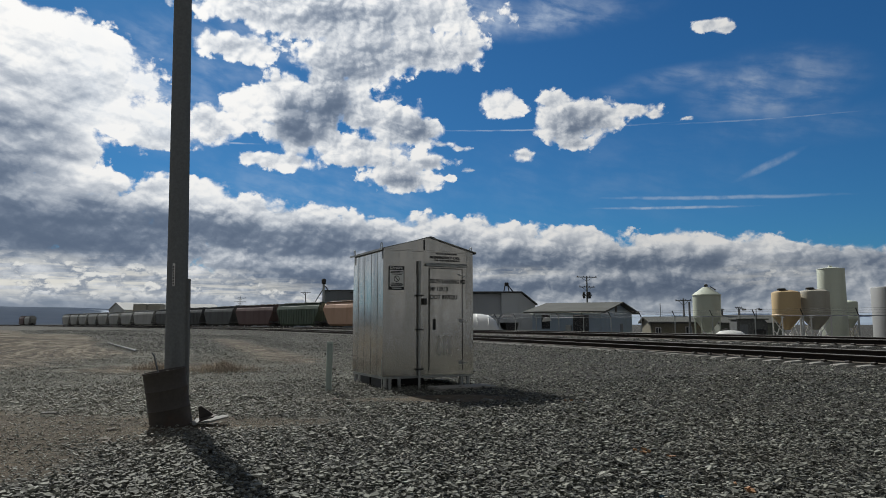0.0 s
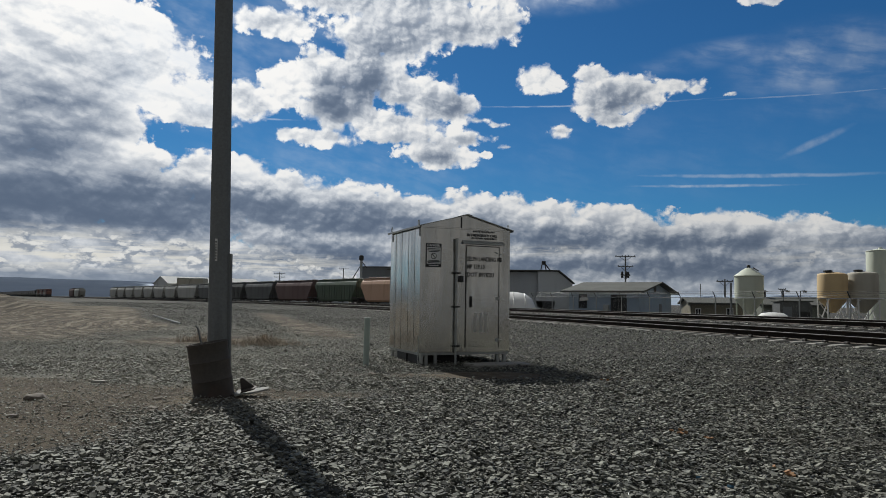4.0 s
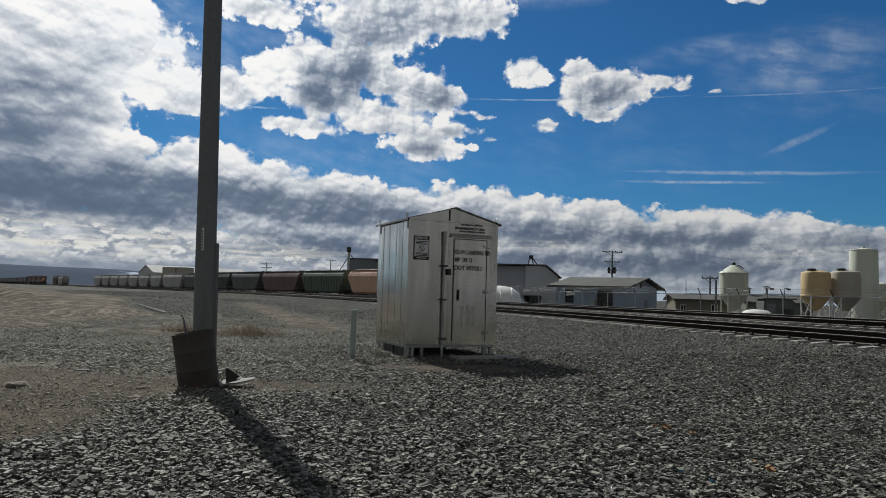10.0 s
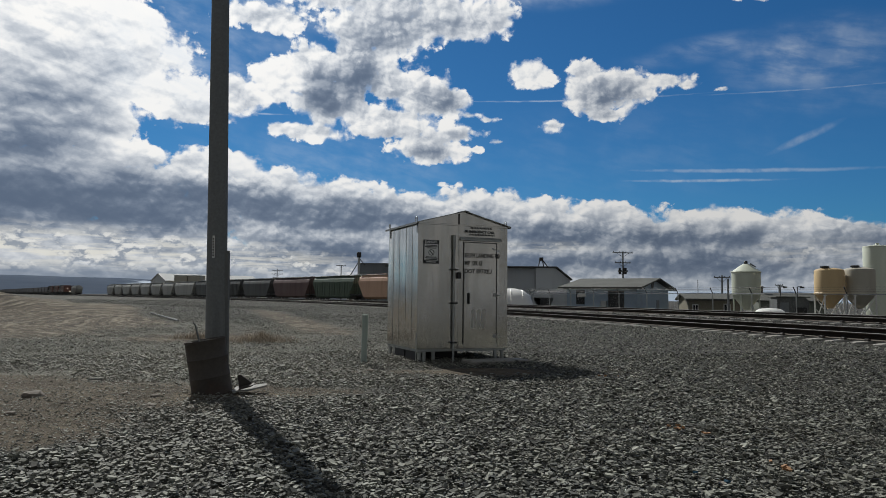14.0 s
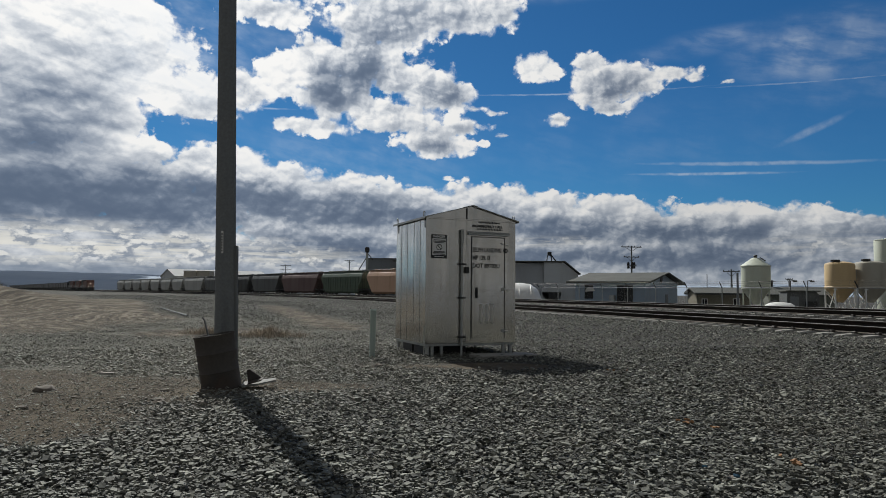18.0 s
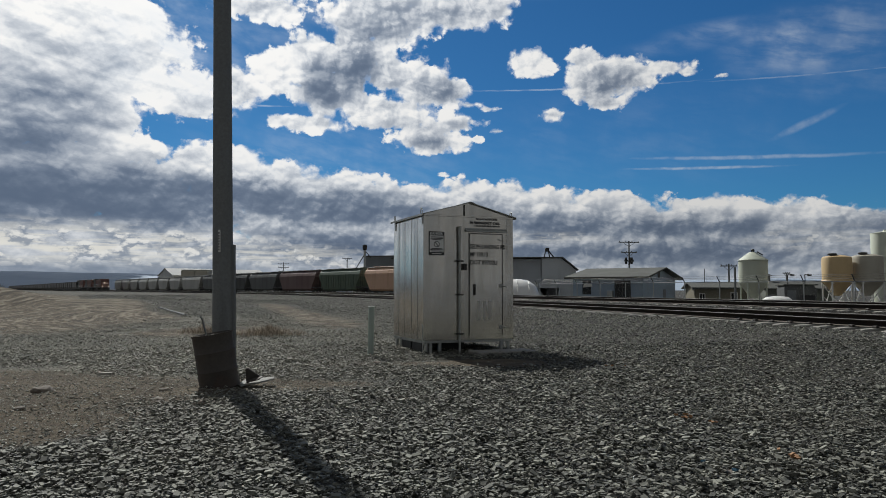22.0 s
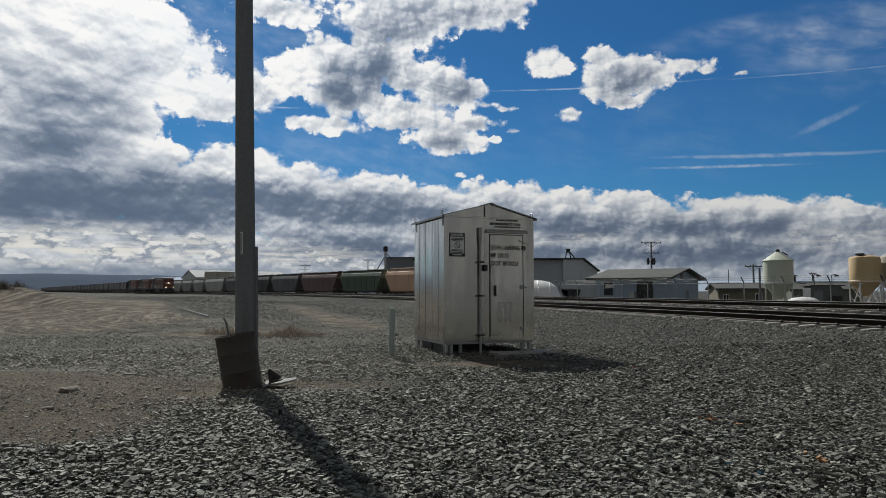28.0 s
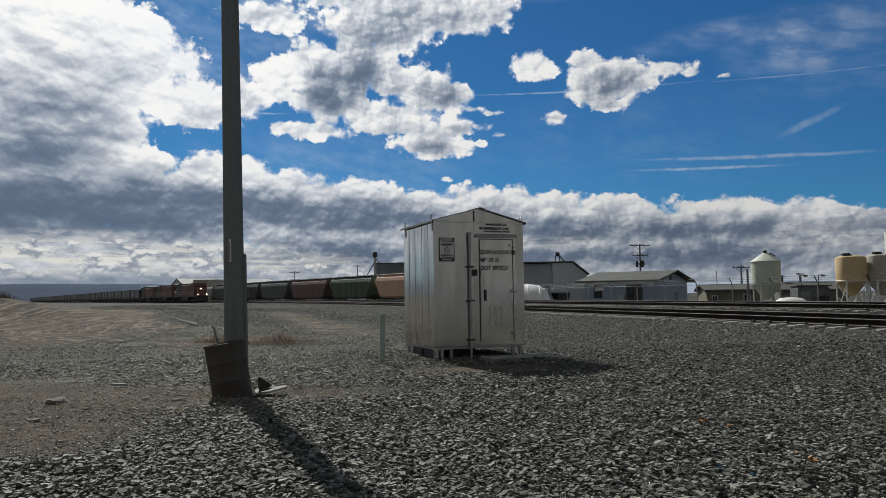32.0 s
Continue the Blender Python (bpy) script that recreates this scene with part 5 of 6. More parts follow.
RIGHT_CLOUD = [(4.3, 18.4, 2.0, 1.23), (9.2, 16.8, 2.4, 2.11), (8.8, 18.1, 1.8, 1.3), (11.9, 17.0, 2.5, 1.65), (14.8, 17.4, 2.5, 0.55), (16.8, 17.0, 0.9, 0.38), (10.1, 15.0, 2.0, 0.62), (6.0, 14.3, 1.1, 0.5), (-1.0, 15.3, 1.0, 0.32), (0.6, 14.9, 0.8, 0.27), (1.5, 13.1, 0.7, 0.23), (-0.4, 12.5, 0.6, 0.28), (19.5, 16.4, 0.6, 0.21), (-3.4, 9.6, 0.5, 0.23), (21.5, 23.1, 1.5, 0.5), (22.6, 22.7, 0.9, 0.45)]
DARK_LOW = [(31.0, 4.6, 6.0, 1.7, 0.6), (-28.5, 7.0, 17.0, 2.7, 1.15), (-17.8, 7.0, 6.7, 1.74, 0.9), (-10.4, 6.8, 7.0, 1.69, 0.9), (-14.0, 3.4, 10.5, 1.31, 0.8), (6.7, 5.2, 5.5, 1.12, 0.8), (15.1, 5.1, 4.7, 1.08, 0.8), (20.9, 4.6, 2.8, 1.3, 0.7), (18.1, 2.9, 10.7, 1.24, 0.75), (-35.0, 13.8, 4.6, 1.1, 0.35), (-29.7, 12.9, 3.1, 1.16, 0.35), (-34.5, 10.7, 6.3, 1.5, 0.55), (-25.6, 10.1, 3.7, 1.08, 0.4), (-31.2, 1.3, 15.6, 0.84, 0.7), (4.8, 2.9, 5.6, 1.22, 0.7), (-0.4, 6.4, 4.3, 0.95, 0.5)]
GLEAM = [(-31.3, 3.3, 14.0, 1.5, 1), (-17.6, 2.8, 7.0, 0.9, 0.8), (-7.5, 2.1, 9.4, 0.47, 0.6), (4.8, 4.3, 4.7, 0.47, 0.5), (25.4, 3.8, 4.4, 0.91, 0.4)]
DARK_HIGH = [(-13.6, 16.5, 2.2, 1.95, 1), (-11.1, 17.5, 2.8, 2.12, 0.9), (-10.2, 20.8, 4.3, 1.72, 0.35), (-5.8, 22.3, 5.3, 1.36, 0.35), (-3.1, 16.6, 2.7, 1.35, 0.55), (-4.3, 12.1, 2.3, 0.74, 0.6), (11.0, 16.6, 2.7, 1.48, 0.45), (9.9, 15.7, 1.4, 0.88, 0.3), (-4.8, 13.8, 3.4, 0.69, 0.5), (-8.1, 15.2, 2.9, 0.64, 0.3)]
VEIL = [(1.0, 25.2, 13.0, 1.6, 0.8), (25.5, 18.0, 5.5, 2.4, 0.55), (20.5, 19.6, 5.0, 0.8, 0.35), (28.0, 14.8, 8.0, 1.3, 0.14), (15.7, 18.9, 4.5, 0.6, 0.16), (12.0, 12.0, 14.0, 4.0, 0.08), (-24.6, 18.5, 6.5, 4.5, 0.5), (-16, 22, 8, 3.0, 0.3), (-12, 11.0, 12, 3.5, 0.22)]


BRIGHT_LOW = [(-35, 19.5, 15, 5.0, 0.75), (-26, 16, 6, 3, 0.6), (-21, 9.8, 5, 1.4, 0.6), (-26.5, 11.2, 4.5, 1.3, 0.5), (20, 6.8, 6, 0.8, 0.4)]
BRIGHT_HIGH = [(-17, 17.5, 4.5, 2.2, 0.6), (-6.5, 14.4, 6, 1.2, 0.5), (4.3, 18.4, 2.2, 1.3, 0.5)]


SUN_AT = (-29.0, 41.4)


def puff_reach(az, el, puffs):
    """Degrees inside (above 0) or outside (below 0) the nearest puff, and how far that puff's rim may stray."""
    best = np.full(az.shape, -9.0)
    stray = np.full(az.shape, 0.5)
    for pa, pe, ra, re in puffs:
        half = min(ra, re)
        d = (1.0 - np.hypot((az - pa) / ra, (el - pe) / re)) * half
        d = np.maximum(d, -9.0)
        # rounded union of the puffs
        k = 0.35 * min(half, 1.2)
        h = np.clip(0.5 + 0.5 * (d - best) / k, 0, 1)
        best = best * (1 - h) + d * h + k * h * (1 - h)
        stray = stray * (1 - h) + min(1.0, 0.15 + 0.46 * half) * h
    return best, stray


def puff_weight(az, el, puffs, grow=1.0):
    """Soft-edged weight of a list of puffs, each with its own strength."""
    total = np.zeros(az.shape)
    for pa, pe, ra, re, deep in puffs:
        d = np.hypot((az - pa) / (ra * grow), (el - pe) / (re * grow))
        total = np.maximum(total, deep * (1 - smooth(d, 0.15, 1.15)))
    return total


def cloud_material(name, lumpy, squat, low_band, wispy, contrail):
    """Sunlit cumulus: lumps at several sizes, bright where they are thin or turned to the sun, grey where they are deep."""
    m = bpy.data.materials.new(name)
    m.use_nodes = True
    m.node_tree.nodes.clear()
    n = Nodes(m.node_tree)
    unit = n.vec("NORMALIZE", n.add("ShaderNodeTexCoord").outputs["Object"])
    xyz = n.add("ShaderNodeSeparateXYZ")
    n.link(unit, xyz.inputs[0])
    az = n.math("MULTIPLY", n.math("ARCTAN2", xyz.outputs[0], xyz.outputs[1]), 57.29578)
    el = n.math("MULTIPLY", n.math("ARCSINE", xyz.outputs[2]), 57.29578)
    flat = n.add("ShaderNodeCombineXYZ")
    n.link(az, flat.inputs[0])
    n.link(el, flat.inputs[1])
    flat = flat.outputs[0]
    sunward = n.vec("NORMALIZE", n.vec("SUBTRACT", (*SUN_AT, 0.0), flat))

    def field(key):
        return n.add("ShaderNodeAttribute", attribute_name=key).outputs["Fac"]

    def lumps(vector):
        """Heaped rounded lumps with finer ones on them, about -1 to 1."""
        squash = n.vec("MULTIPLY", vector, (1.0, squat, 1.0))
        bent = n.vec("ADD", squash, n.vec("SCALE", n.vec("SUBTRACT", n.noise(squash, 0.55, 4, 0.55, color=True), (0.5, 0.5, 0.5)), 1.5))
        heap = n.add("ShaderNodeTexVoronoi", voronoi_dimensions="2D", feature="SMOOTH_F1")
        n.link(bent, heap.inputs["Vector"])
        for key, value in (("Scale", lumpy), ("Detail", 3.0), ("Roughness", 0.46), ("Lacunarity", 2.1), ("Smoothness", 0.22)):
            heap.inputs[key].default_value = value
        soft = n.math("SUBTRACT", n.noise(squash, lumpy * 0.85, 8, 0.50), 0.5)
        return n.math("ADD", n.math("MULTIPLY", n.math("SUBTRACT", 0.42, heap.outputs["Distance"]), 1.1), n.math("MULTIPLY", soft, 1.5))

    cover, stray, depth, shine = field("cover"), field("stray"), field("depth"), field("shine")
    here = lumps(flat)
    near = lumps(n.vec("ADD", flat, n.vec("SCALE", sunward, 0.32)))
    wide = lumps(n.vec("ADD", flat, n.vec("SCALE", sunward, 0.95)))
    inside = n.math("ADD", cover, n.math("MULTIPLY", stray, n.math("MULTIPLY_ADD", here, 0.85, 0.32)))
    rags = n.math("SUBTRACT", n.noise(flat, 1.7, 6, 0.6), 0.5)
    inside = n.math("MULTIPLY_ADD", n.math("MULTIPLY", stray, rags), 0.9, inside)
    # crisp heads, frayed feet
    fray = n.span(n.noise(flat, 0.45, 3), 0.42, 0.62, 0.22, 0.75)
    alpha = n.span(inside, n.math("MULTIPLY", stray, -0.12), n.math("MULTIPLY", stray, fray))
    thin = n.span(inside, 0.0, n.math("MULTIPLY", stray, 1.5), 1.0, 0.0)
    light = n.math("MULTIPLY_ADD", thin, 0.20, 0.80)
    turned_to = n.math("ADD", n.math("MULTIPLY", n.math("SUBTRACT", here, near), 0.38), n.math("MULTIPLY", n.math("SUBTRACT", here, wide), 0.15))
    turned_to = n.math("MULTIPLY_ADD", n.span(turned_to, -0.34, 0.40), 0.46, -0.20)
    # the thick bank towards the sun is smoother
    calm = n.span(az, -32.0, -20.0, 0.6, 1.0)
    leaning = n.add("ShaderNodeMapping", vector_type="TEXTURE")
    n.link(flat, leaning.inputs[0])
    leaning.inputs["Rotation"].default_value = (0, 0, -0.16)
    leaning.inputs["Scale"].default_value = (2.9, 0.8, 1.0)
    layers = n.math("SUBTRACT", n.noise(leaning.outputs[0], 0.62, 6, 0.52, 0.4), 0.5)
    light = n.math("MULTIPLY_ADD", layers, n.span(az, -30.0, -18.0, 0.75, 0.15), light)
    light = n.math("MULTIPLY_ADD", n.math("MULTIPLY_ADD", here, 0.13, turned_to), calm, light)
    light = n.math("MULTIPLY_ADD", shine, 0.40, light)
    light = n.math("SUBTRACT", light, n.math("MULTIPLY", n.span(field("behind"), 0.0, 2.6), 0.24))
    drift = n.math("MULTIPLY", n.math("SUBTRACT", n.noise(n.vec("MULTIPLY", flat, (0.7, 1.3, 1.0)), 0.34, 6, 0.55), 0.5), 1.1)
    deep = n.math("MULTIPLY", n.span(depth, 0.0, 1.0, 0.0, 1.0, smooth=False), n.math("ADD", 1.0, drift))
    light = n.math("SUBTRACT", light, n.math("MULTIPLY", deep, 0.56))
    light = n.math("MINIMUM", n.math("SMOOTH_MAX", light, 0.04, 0.35), 1.0)
    ramp = n.add("ShaderNodeValToRGB")
    stops = ramp.color_ramp.elements
    stops[0].position, stops[0].color = 0.0, (0.105, 0.148, 0.225, 1)
    stops[1].position, stops[1].color = 1.0, (0.97, 0.965, 0.95, 1)
    for at, c in ((0.25, (0.19, 0.24, 0.325, 1)), (0.5, (0.385, 0.435, 0.51, 1)), (0.75, (0.68, 0.715, 0.76, 1)), (0.9, (0.87, 0.885, 0.895, 1))):
        e = stops.new(at)
        e.color = c
    n.link(light, ramp.inputs[0])
    color = ramp.outputs[0]
    if low_band:
        # bright layers under the far edge of the bank, with small heaps before them
        streaks = n.noise(n.vec("MULTIPLY", flat, (0.16, 1.9, 1.0)), 1.1, 7, 0.6)
        g = n.math("MULTIPLY", field("gleam"), n.span(streaks, 0.40, 0.60))
        color = n.mix(n.math("MULTIPLY", g, 0.82), color, (0.88, 0.86, 0.78))
        small = n.vec("MULTIPLY", flat, (0.62, 0.95, 1.0))
        heap = n.noise(small, 0.95, 6, 0.52)
        over = n.noise(n.vec("ADD", small, (-0.06, 0.30, 0.0)), 0.95, 6, 0.52)
        there = n.math("MULTIPLY", n.math("MINIMUM", n.math("MULTIPLY", field("gleam"), 1.6), 1.0), n.span(heap, 0.48, 0.57))
        crown = n.span(n.math("SUBTRACT", heap, over), -0.02, 0.12)
        color = n.mix(n.math("MULTIPLY", there, 0.85), color, n.mix(crown, (0.27, 0.32, 0.40), (0.88, 0.88, 0.85)))
        color = n.mix(n.span(el, 0.3, 3.0, 0.6, 0.0), color, (0.42, 0.48, 0.56))
    if wispy:
        turned = n.add("ShaderNodeMapping", vector_type="TEXTURE")
        n.link(flat, turned.inputs[0])
        turned.inputs["Rotation"].default_value = (0, 0, -0.24)
        turned.inputs["Scale"].default_value = (3.2, 1.0, 1.0)
        wisps = n.noise(turned.outputs[0], 0.85, 8, 0.58, 0.25)
        clumps = n.noise(flat, 0.28, 4, 0.55)
        film_of_ice = n.math("MULTIPLY", field("veil"), n.math("MULTIPLY", n.span(wisps, 0.30, 0.72, 0.12, 1.0), n.span(clumps, 0.36, 0.60, 0.35, 1.0)))
        for a0, e0, length, slope, wide_by, strength in contrail:
            line = n.add("ShaderNodeMapping", vector_type="TEXTURE")
            n.link(n.vec("ADD", flat, n.vec("SCALE", n.vec("SUBTRACT", n.noise(flat, 0.8, 3, 0.5, color=True), (0.5, 0.5, 0.5)), 0.16)), line.inputs[0])
            line.inputs["Location"].default_value = (a0, e0, 0)
            line.inputs["Rotation"].default_value = (0, 0, slope)
            line.inputs["Scale"].default_value = (length, wide_by, 1)
            patchy = n.span(n.noise(flat, 0.9, 3), 0.3, 0.6, 0.35, 1.0)
            film_of_ice = n.math("MAXIMUM", film_of_ice, n.math("MULTIPLY", patchy, n.span(n.math("SUBTRACT", 1.0, n.vec("LENGTH", line.outputs[0])), 0, 0.8, 0, strength)))
        color = n.mix(alpha, (0.66, 0.75, 0.86), color)
        alpha = n.math("MAXIMUM", alpha, film_of_ice)
    glow = n.add("ShaderNodeEmission")
    n.link(color, glow.inputs[0])
    # brighter towards the sun
    toward = n.vec("DOT_PRODUCT", unit, tuple(SUN_DIR))
    n.link(n.span(toward, 0.60, 0.97, 0.95, 1.5, smooth=False), glow.inputs[1])
    clear = n.add("ShaderNodeBsdfTransparent")
    both = n.add("ShaderNodeMixShader")
    n.link(alpha, both.inputs[0])
    n.link(clear.outputs[0], both.inputs[1])
    n.link(glow.outputs[0], both.inputs[2])
    out = n.add("ShaderNodeOutputMaterial")
    n.link(both.outputs[0], out.inputs[0])
    return m


def sky_shell(name, radius, material, label, low, high, puffs, dark, bright, gleam, veil):
    """A band of a great sphere round the camera, below the sun, that knows how thick its clouds are."""
    step = 0.2
    aa, ee = np.meshgrid(np.arange(-66, 66 + step, step), np.arange(low, high + step, step))
    ra, re = np.radians(aa), np.radians(ee)
    verts = np.stack([radius * np.sin(ra) * np.cos(re), radius * np.cos(ra) * np.cos(re), radius * np.sin(re)], -1).reshape(-1, 3)
    h, w = aa.shape
    i = (np.arange(h - 1)[:, None] * w + np.arange(w - 1)).ravel()
    mesh = bpy.data.meshes.new(name)
    mesh.from_pydata(verts.tolist(), [], np.stack([i, i + 1, i + w + 1, i + w], -1).tolist())
    cover, stray = puff_reach(aa, ee, puffs)
    dx, dy = SUN_AT[0] - aa, SUN_AT[1] - ee
    far = np.hypot(dx, dy)
    behind, _ = puff_reach(aa + dx / far * 1.3, ee + dy / far * 1.3, puffs)
    for key, value in (("cover", cover), ("stray", stray), ("behind", behind), ("depth", puff_weight(aa, ee, dark, 1.2)), ("shine", puff_weight(aa, ee, bright)),
                       ("gleam", puff_weight(aa, ee, gleam, 1.3)), ("veil", puff_weight(aa, ee, veil, 1.25))):
        tag = mesh.attributes.new(key, "FLOAT", "POINT")
        tag.data.foreach_set("value", value.ravel().astype(np.float32))
    mesh.materials.append(material)
    mesh.polygons.foreach_set("use_smooth", [True] * len(mesh.polygons))
    return tagged(new(name, mesh), label, "clouds", kind="structure")


LOW_CLOUDS = sky_shell("backdrop_low_clouds", 4450, cloud_material("low_clouds", 0.46, 1.4, True, False, ()), "long bank of grey and white cumulus over the horizon", -1.5, 30,
                       LEFT_BANK + LONG_BANK + LOW_BANK, DARK_LOW, BRIGHT_LOW, GLEAM, ())
HIGH_CLOUDS = sky_shell("backdrop_high_clouds", 4300, cloud_material("high_clouds", 0.55, 1.22, False, True, ((8.0, 16.3, 13.0, -0.01, 0.10, 0.42), (-18.5, 14.7, 3.0, 0.03, 0.10, 0.4), (25.0, 15.7, 9.0, -0.05, 0.09, 0.3),
                        (17.8, 9.5, 7.5, -0.04, 0.17, 0.55), (21.0, 10.1, 11.0, -0.055, 0.22, 0.42), (25.0, 12.2, 3.4, 0.38, 0.40, 0.30))),
                        "broken white cumulus clouds and thin cirrus", -1.5, 30, CENTRE_CLOUD + RIGHT_CLOUD, DARK_HIGH, BRIGHT_HIGH, (), VEIL)


# ---- weeds, litter and stray timber ----
def tuft(name, x, y, wide, tall, count, label, seed, material):
    """A clump of dry stems, each a thin bent blade."""
    r = np.random.RandomState(seed)
    verts, faces = [], []
    for _ in range(count):
        a, d = r.uniform(0, 6.283), abs(r.normal(0, 0.5))
        px, py = x + math.cos(a) * d * wide, y + math.sin(a) * d * wide * 0.6
        pz = float(land(np.array(px), np.array(py))) - 0.02
        h = tall * r.uniform(0.3, 1.0) * max(0.25, 1 - d * 0.6)
        lean, way, w = r.uniform(0, 0.9) * h, r.uniform(0, 6.283), r.uniform(0.004, 0.01)
        ux, uy = math.cos(way), math.sin(way)
        k = len(verts)
        for f in (0.0, 0.5, 1.0):
            cx, cy, cz = px + ux * lean * f * f, py + uy * lean * f * f, pz + h * f
            s = w * (1 - 0.8 * f)
            verts += [(cx - uy * s, cy + ux * s, cz), (cx + uy * s, cy - ux * s, cz)]
        faces += [(k, k + 1, k + 3, k + 2), (k + 2, k + 3, k + 5, k + 4)]
    mesh = bpy.data.meshes.new(name)
    mesh.from_pydata(verts, [], faces)
    mesh.materials.append(material)
    return tagged(new(name, mesh), label, "weeds", "dry weeds", "stuff")


tuft("dry_weeds", -5.6, 17.6, 1.4, 0.34, 1800, "reddish-brown dry weeds at the edge of the gravel", 1, WEED)
tuft("dry_weeds", -7.6, 18.2, 1.0, 0.30, 600, "reddish-brown dry weeds at the edge of the gravel", 2, WEED)
for i, (x, y) in enumerate(((-30.5, 37), (-28.6, 38), (-33, 38), (-31.5, 34), (-35, 37), (-27.6, 35.5))):
    tuft("dry_brush", x, y, 1.1, 0.55, 500, "dark dry brush on the dirt mound", 20 + i, BRUSH)


ROCK = surface("brown_field_rock", (0.17, 0.145, 0.12), 0.9, 0, 0.3, (0.06, 0.052, 0.045), 25, 3, 0.4)


def loose_things():
    a, b = Vector((-18.4, 37.8)), Vector((-12.9, 29.0))
    ob = thing("fallen_pole", pose(0, 0, 0), "long thin wooden pole lying on the gravel", "pole")
    bm = B()
    za, zb = (float(land(np.array(p.x), np.array(p.y))) + 0.12 for p in (a, b))
    rod(bm, (a.x, a.y, za - 0.06), (b.x, b.y, zb - 0.06), 0.035, 0.05, 8)
    part("pole_shaft", bm, WOODPOLE, ob)
    # larger rocks
    r = np.random.RandomState(5)
    rock = None
    spots = ((-5.11, 7.72, 0.11), (-3.5, 7.24, 0.06), (-3.42, 7.12, 0.05), (-2.98, 7.11, 0.075), (-4.6, 6.6, 0.05), (-4.2, 8.0, 0.04), (-1.75, 11.2, 0.07), (-1.62, 11.1, 0.05), (-6.6, 7.0, 0.05), (-5.6, 6.9, 0.04), (-3.75, 7.9, 0.05), (-3.95, 8.35, 0.03), (-4.5, 7.3, 0.03), (1.58, 4.53, 0.05))
    for x, y, s in spots:
        z = float(land(np.array(x), np.array(y)))
        m = Matrix.LocRotScale((x, y, z + s * 0.12), Euler((0.1, 0.1, r.uniform(0, 6))), (s * 1.25, s, s * 0.55))
        if rock is None:
            bm = B()
            bmesh.ops.create_icosphere(bm, subdivisions=2, radius=1.0)
            for v in bm.verts:
                v.co *= 1 + 0.28 * noise.noise(v.co * 1.7)
            rock = part("rock", bm, ROCK)
            tagged(rock, "loose weathered rock on the dirt", "rock", "loose rocks")
            rock.matrix_basis = m
        else:
            copy_thing(rock, m).scale = (s * 1.25, s, s * 0.55)
    # litter
    ob = thing("litter_scrap", pose(-5.2, 9.2, 0.04, 0, 0, 15), "flat pale scrap of litter on the dirt", "litter")
    bm = B()
    prism(bm, [(-0.10, -0.03), (0.08, -0.04), (0.10, 0.02), (0.02, 0.05), (-0.08, 0.03)], "z", -0.02, 0.004)
    part("scrap", bm, CONCRETE, ob)
    # bent wire
    ob = thing("wire_scrap", pose(0.94, 4.22, 0.05, 0, 0, 20), "short bent piece of pale wire on the gravel", "wire")
    bm = B()
    pts = [(-0.05 + 0.012 * i, 0.03 * math.sin(i * 0.55), 0.012 + 0.02 * math.sin(i * 0.4)) for i in range(9)]
    for a, b in zip(pts, pts[1:]):
        rod(bm, a, b, 0.0022, seg=5)
    part("wire", bm, GALV, ob)
    # stones sprayed with marking paint
    paint = surface("orange_marking_paint", (0.30, 0.16, 0.075), 0.8, 0, 0.4, (0.25, 0.1, 0.04), 40, 6)
    blue = surface("blue_marking_paint", (0.05, 0.14, 0.22), 0.7, 0, 0.3)
    r = np.random.RandomState(9)
    first = {}
    for cx, cy, n, mat, label in ((1.80, 6.28, 6, paint, "ballast stone sprayed with orange marking paint"), (2.14, 4.88, 5, paint, "ballast stone sprayed with orange marking paint"), (1.47, 4.50, 2, blue, "ballast stone sprayed with blue marking paint"), (1.95, 10.4, 3, paint, "ballast stone sprayed with orange marking paint"), (1.93, 6.05, 3, paint, "ballast stone sprayed with orange marking paint")):
        for _ in range(n):
            x, y, s = cx + r.normal(0, 0.07), cy + r.normal(0, 0.08), r.uniform(0.009, 0.016)
            m = Matrix.LocRotScale((x, y, float(land(np.array(x), np.array(y))) + 0.050), Euler(r.uniform(-0.4, 0.4, 3) + np.array((0, 0, r.uniform(0, 6)))), (s * 1.3, s, s * 0.6))
            if mat.name not in first:
                bm = B()
                bmesh.ops.create_cube(bm, size=2.0)
                for v in bm.verts:
                    v.co *= 1 + 0.3 * noise.noise(v.co * 1.3)
                first[mat.name] = tagged(part("painted_stone", bm, mat), label, "stone", "painted stones")
                first[mat.name].matrix_basis = m
            else:
                copy_thing(first[mat.name], m).scale = (s * 1.3, s, s * 0.6)


loose_things()


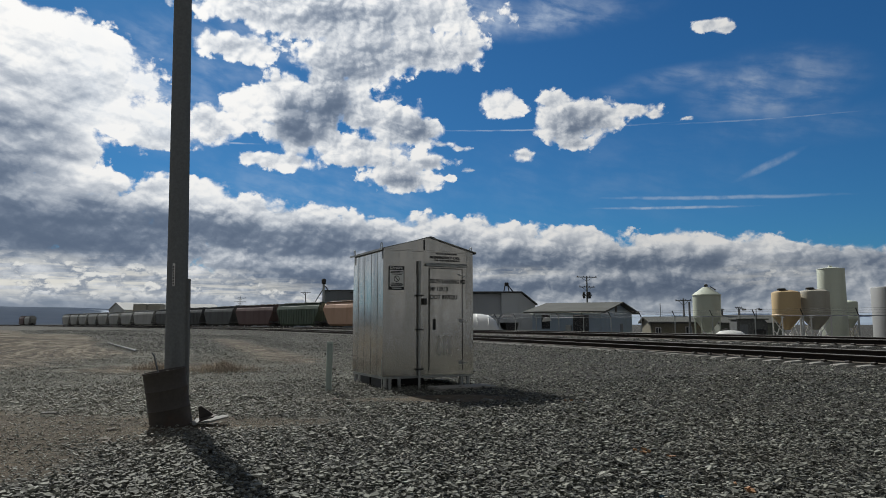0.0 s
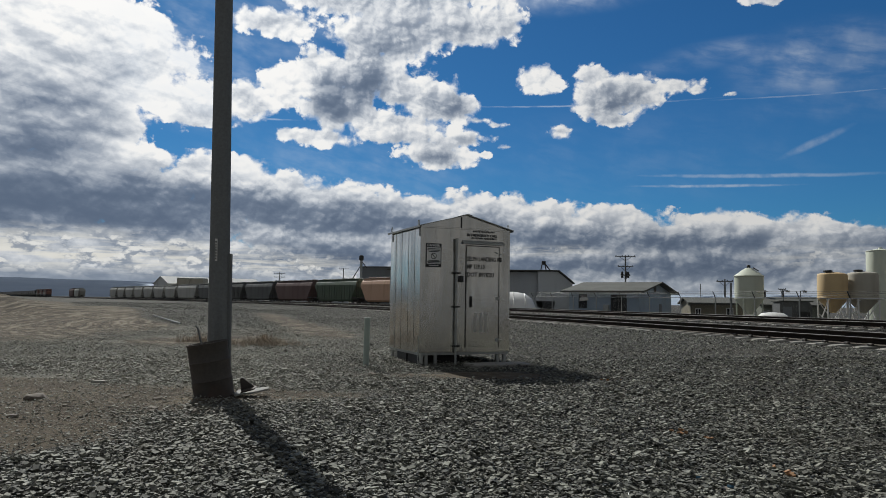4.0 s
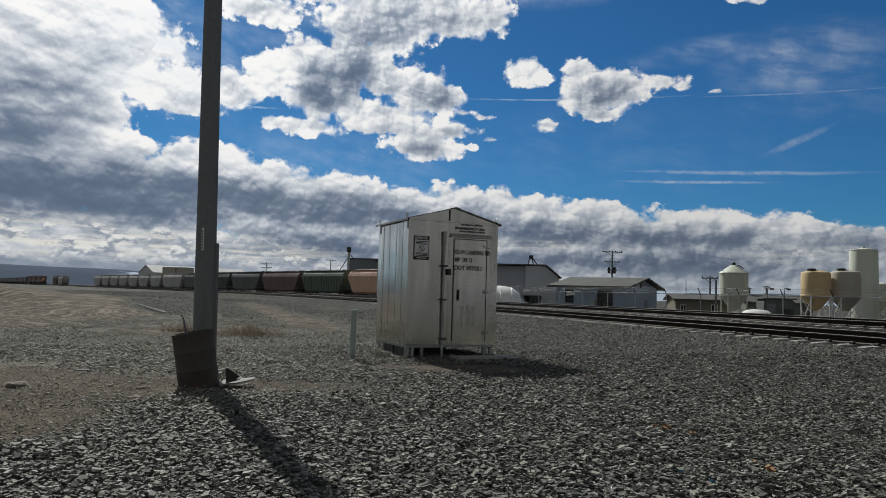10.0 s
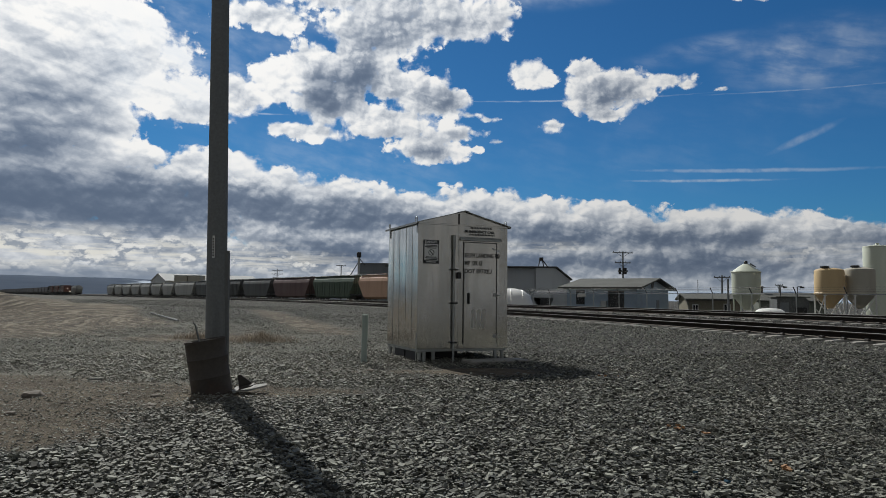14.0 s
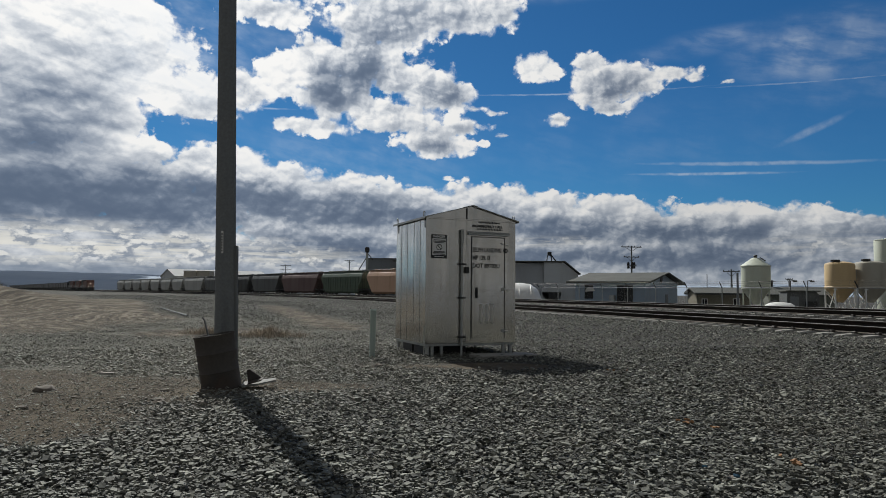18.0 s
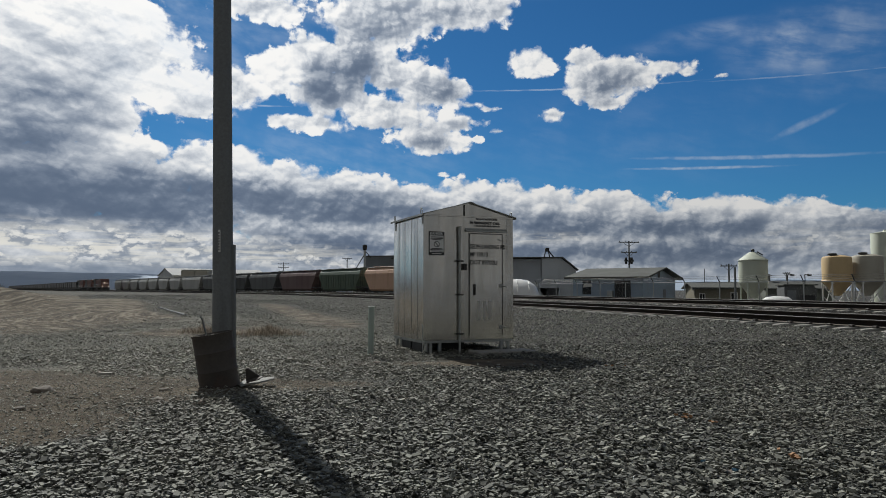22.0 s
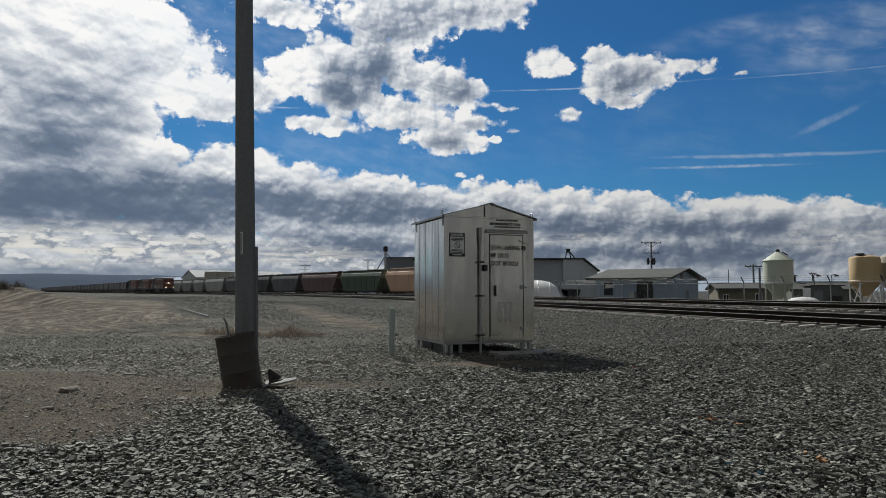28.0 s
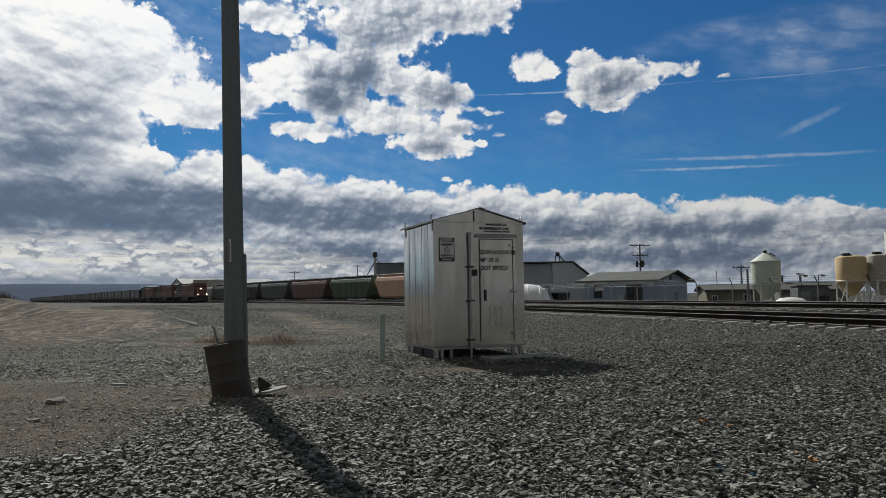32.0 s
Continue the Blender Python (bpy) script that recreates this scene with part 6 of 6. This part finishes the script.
# ---- loose gravel ----
def gravel():
    """Angular stones, densest near the camera, in one mesh."""
    r = np.random.RandomState(11)
    spots = []
    for d0, d1, per in ((3.0, 6.0, 2600), (6.0, 10.0, 1550), (10.0, 15.0, 780), (15.0, 26.0, 350), (26.0, 44.0, 100), (44.0, 75.0, 32), (75.0, 150.0, 6)):
        half = radians(37.5)
        count = int(half * (d1 * d1 - d0 * d0) * per)
        dist = np.sqrt(r.uniform(d0 * d0, d1 * d1, count))
        a = r.uniform(-half, half, count) - radians(2.3)
        grow = {3.0: 1.0, 6.0: 1.0, 10.0: 1.05, 15.0: 1.4, 26.0: 1.95, 44.0: 2.6, 75.0: 4.0}[d0]
        spots.append(np.stack([dist * np.sin(a), dist * np.cos(a), np.full(count, grow)], -1))
    p = np.concatenate(spots)
    dirt = dirtiness(p[:, 0], p[:, 1]) + 0.25 * wavy(p[:, 0], p[:, 1], 2.0, 8)
    keep = r.uniform(0, 1, len(p)) > np.clip((dirt - 0.25) * 2.2, 0, 0.45 + 0.47 * smooth(np.hypot(p[:, 0], p[:, 1]), 8, 17))
    keep &= r.uniform(0, 1, len(p)) > 0.85 * smooth(shed_shadow_soil(p[:, 0], p[:, 1]), 0.35, 0.7)
    bare = smooth(dirt, 0.35, 0.7)
    u, v = p[:, 0] + 1.06, p[:, 1] - 12.7
    c, s = math.cos(radians(26.1)), math.sin(radians(26.1))
    lx, ly = u * c + v * s, -u * s + v * c
    keep &= ~((lx > 0.95) & (lx < 2.15) & (ly > -0.6) & (ly < 0.0))
    d = track_side(p[:, 0], p[:, 1])
    keep &= (d < 9) & ~((d > -1.55) & (d < -0.4)) & ~((d > 2.99) & (d < 3.9))
    p, bare = p[keep], bare[keep]
    n = len(p)
    size = np.clip(r.lognormal(math.log(0.0104), 0.36, n), 0.005, 0.024) * p[:, 2] * (1 - 0.55 * bare * r.uniform(0.4, 1.4, n))
    cube = np.array([(-1, -1, -1), (1, -1, -1), (1, 1, -1), (-1, 1, -1), (-1, -1, 1), (1, -1, 1), (1, 1, 1), (-1, 1, 1)], float)
    shape = cube[None] * (1 + r.uniform(-0.55, 0.15, (n, 8, 3)))
    shape *= np.stack([r.uniform(0.9, 1.5, n), r.uniform(0.7, 1.05, n), r.uniform(0.20, 0.46, n)], -1)[:, None]
    shape *= size[:, None, None]
    yaw, tx, ty = r.uniform(0, 6.283, n), r.normal(0, 0.24, n), r.normal(0, 0.24, n)

    def spin(q, i, j, a):
        ca, sa = np.cos(a)[:, None], np.sin(a)[:, None]
        x, y = q[:, :, i].copy(), q[:, :, j].copy()
        q[:, :, i], q[:, :, j] = x * ca - y * sa, x * sa + y * ca
    spin(shape, 1, 2, tx)
    spin(shape, 0, 2, ty)
    spin(shape, 0, 1, yaw)
    z = land(p[:, 0], p[:, 1]) + size * r.uniform(0.2, 2.7, n)
    shape += np.stack([p[:, 0], p[:, 1], z], -1)[:, None]
    far = p[:, 2] > 1.1
    tri = np.array([(4, 5, 6), (4, 6, 7), (0, 1, 5), (0, 5, 4), (1, 2, 6), (1, 6, 5), (2, 3, 7), (2, 7, 6), (3, 0, 4), (3, 4, 7)])
    spike = np.array([(0, 1, 4), (1, 2, 4), (2, 3, 4), (3, 0, 4)])
    # far stones are four-sided chips with one raised corner
    chips = shape[far][:, :5]
    chips[:, 4] = chips[:, :4].mean(1) * 0.6 + chips[:, 4] * 0.4
    chips[:, 4, 2] += size[far] * 0.5
    solid = shape[~far]
    first = len(solid) * 8
    loops = np.concatenate([(tri[None] + (np.arange(len(solid)) * 8)[:, None, None]).reshape(-1), (spike[None] + first + (np.arange(len(chips)) * 5)[:, None, None]).reshape(-1)])
    points = np.concatenate([solid.reshape(-1, 3), chips.reshape(-1, 3)])
    mesh = bpy.data.meshes.new("gravel")
    mesh.vertices.add(len(points))
    mesh.vertices.foreach_set("co", points.reshape(-1).astype(np.float32))
    mesh.loops.add(len(loops))
    mesh.loops.foreach_set("vertex_index", loops.astype(np.int32))
    faces = len(loops) // 3
    mesh.polygons.add(faces)
    mesh.polygons.foreach_set("loop_start", (np.arange(faces) * 3).astype(np.int32))
    mesh.update(calc_edges=True)
    mesh.polygons.foreach_set("use_smooth", np.zeros(faces, dtype=bool))
    # dust on the stones, spread so its pale colour also stands for grazing sunlight
    dusty = 0.72 * smooth(-p[:, 0] - 0.08 * p[:, 1], -2.0, 4.5) * (0.12 + 0.88 * smooth(p[:, 1], 5.0, 10.0))
    shoulder = smooth(p[:, 1], 22, 32) * (1 - smooth(-track_side(p[:, 0], p[:, 1]) - road_edge(p[:, 1]), -1.5, 1.5))
    dusty = dusty * (1 - 0.85 * shoulder) + 0.1 * bare
    tag = mesh.attributes.new("dust", "FLOAT", "POINT")
    tag.data.foreach_set("value", np.concatenate([np.repeat(dusty[~far], 8), np.repeat(dusty[far], 5)]).astype(np.float32))
    grime = griminess(p[:, 0], p[:, 1])
    tag = mesh.attributes.new("grime", "FLOAT", "POINT")
    tag.data.foreach_set("value", np.concatenate([np.repeat(grime[~far], 8), np.repeat(grime[far], 5)]).astype(np.float32))
    mesh.materials.append(BALLAST)
    tagged(new("gravel", mesh), "loose angular grey ballast stones covering the yard", "gravel", kind="stuff")


gravel()


# ---- what moves ----
def motions():
    angle = math.degrees(math.atan2(HEAD.y, HEAD.x))
    times = [0, 0.3, 0.6] + list(range(1, 32)) + [31.4, 31.7, 32]
    for ob, back in MOVING:
        rows = []
        for t in times:
            left = 32.0 - t
            p = T0 + HEAD * (-3.24 - TRAIN_SPEED * left + 0.5 * TRAIN_GAIN * left * left - back)
            rows.append((t, pose(p.x, p.y, TRAIN_Z, 0, 0, angle)))
        walk(ob, rows)
    for ob, turn, rise in ((LOW_CLOUDS, 0.8, 0.0), (HIGH_CLOUDS, 1.5, 0.45)):
        walk(ob, [(t, pose(0, 0, 1.2, rise * (t - 19) / 32, 0, turn * (t - 19) / 32)) for t in times])


motions()
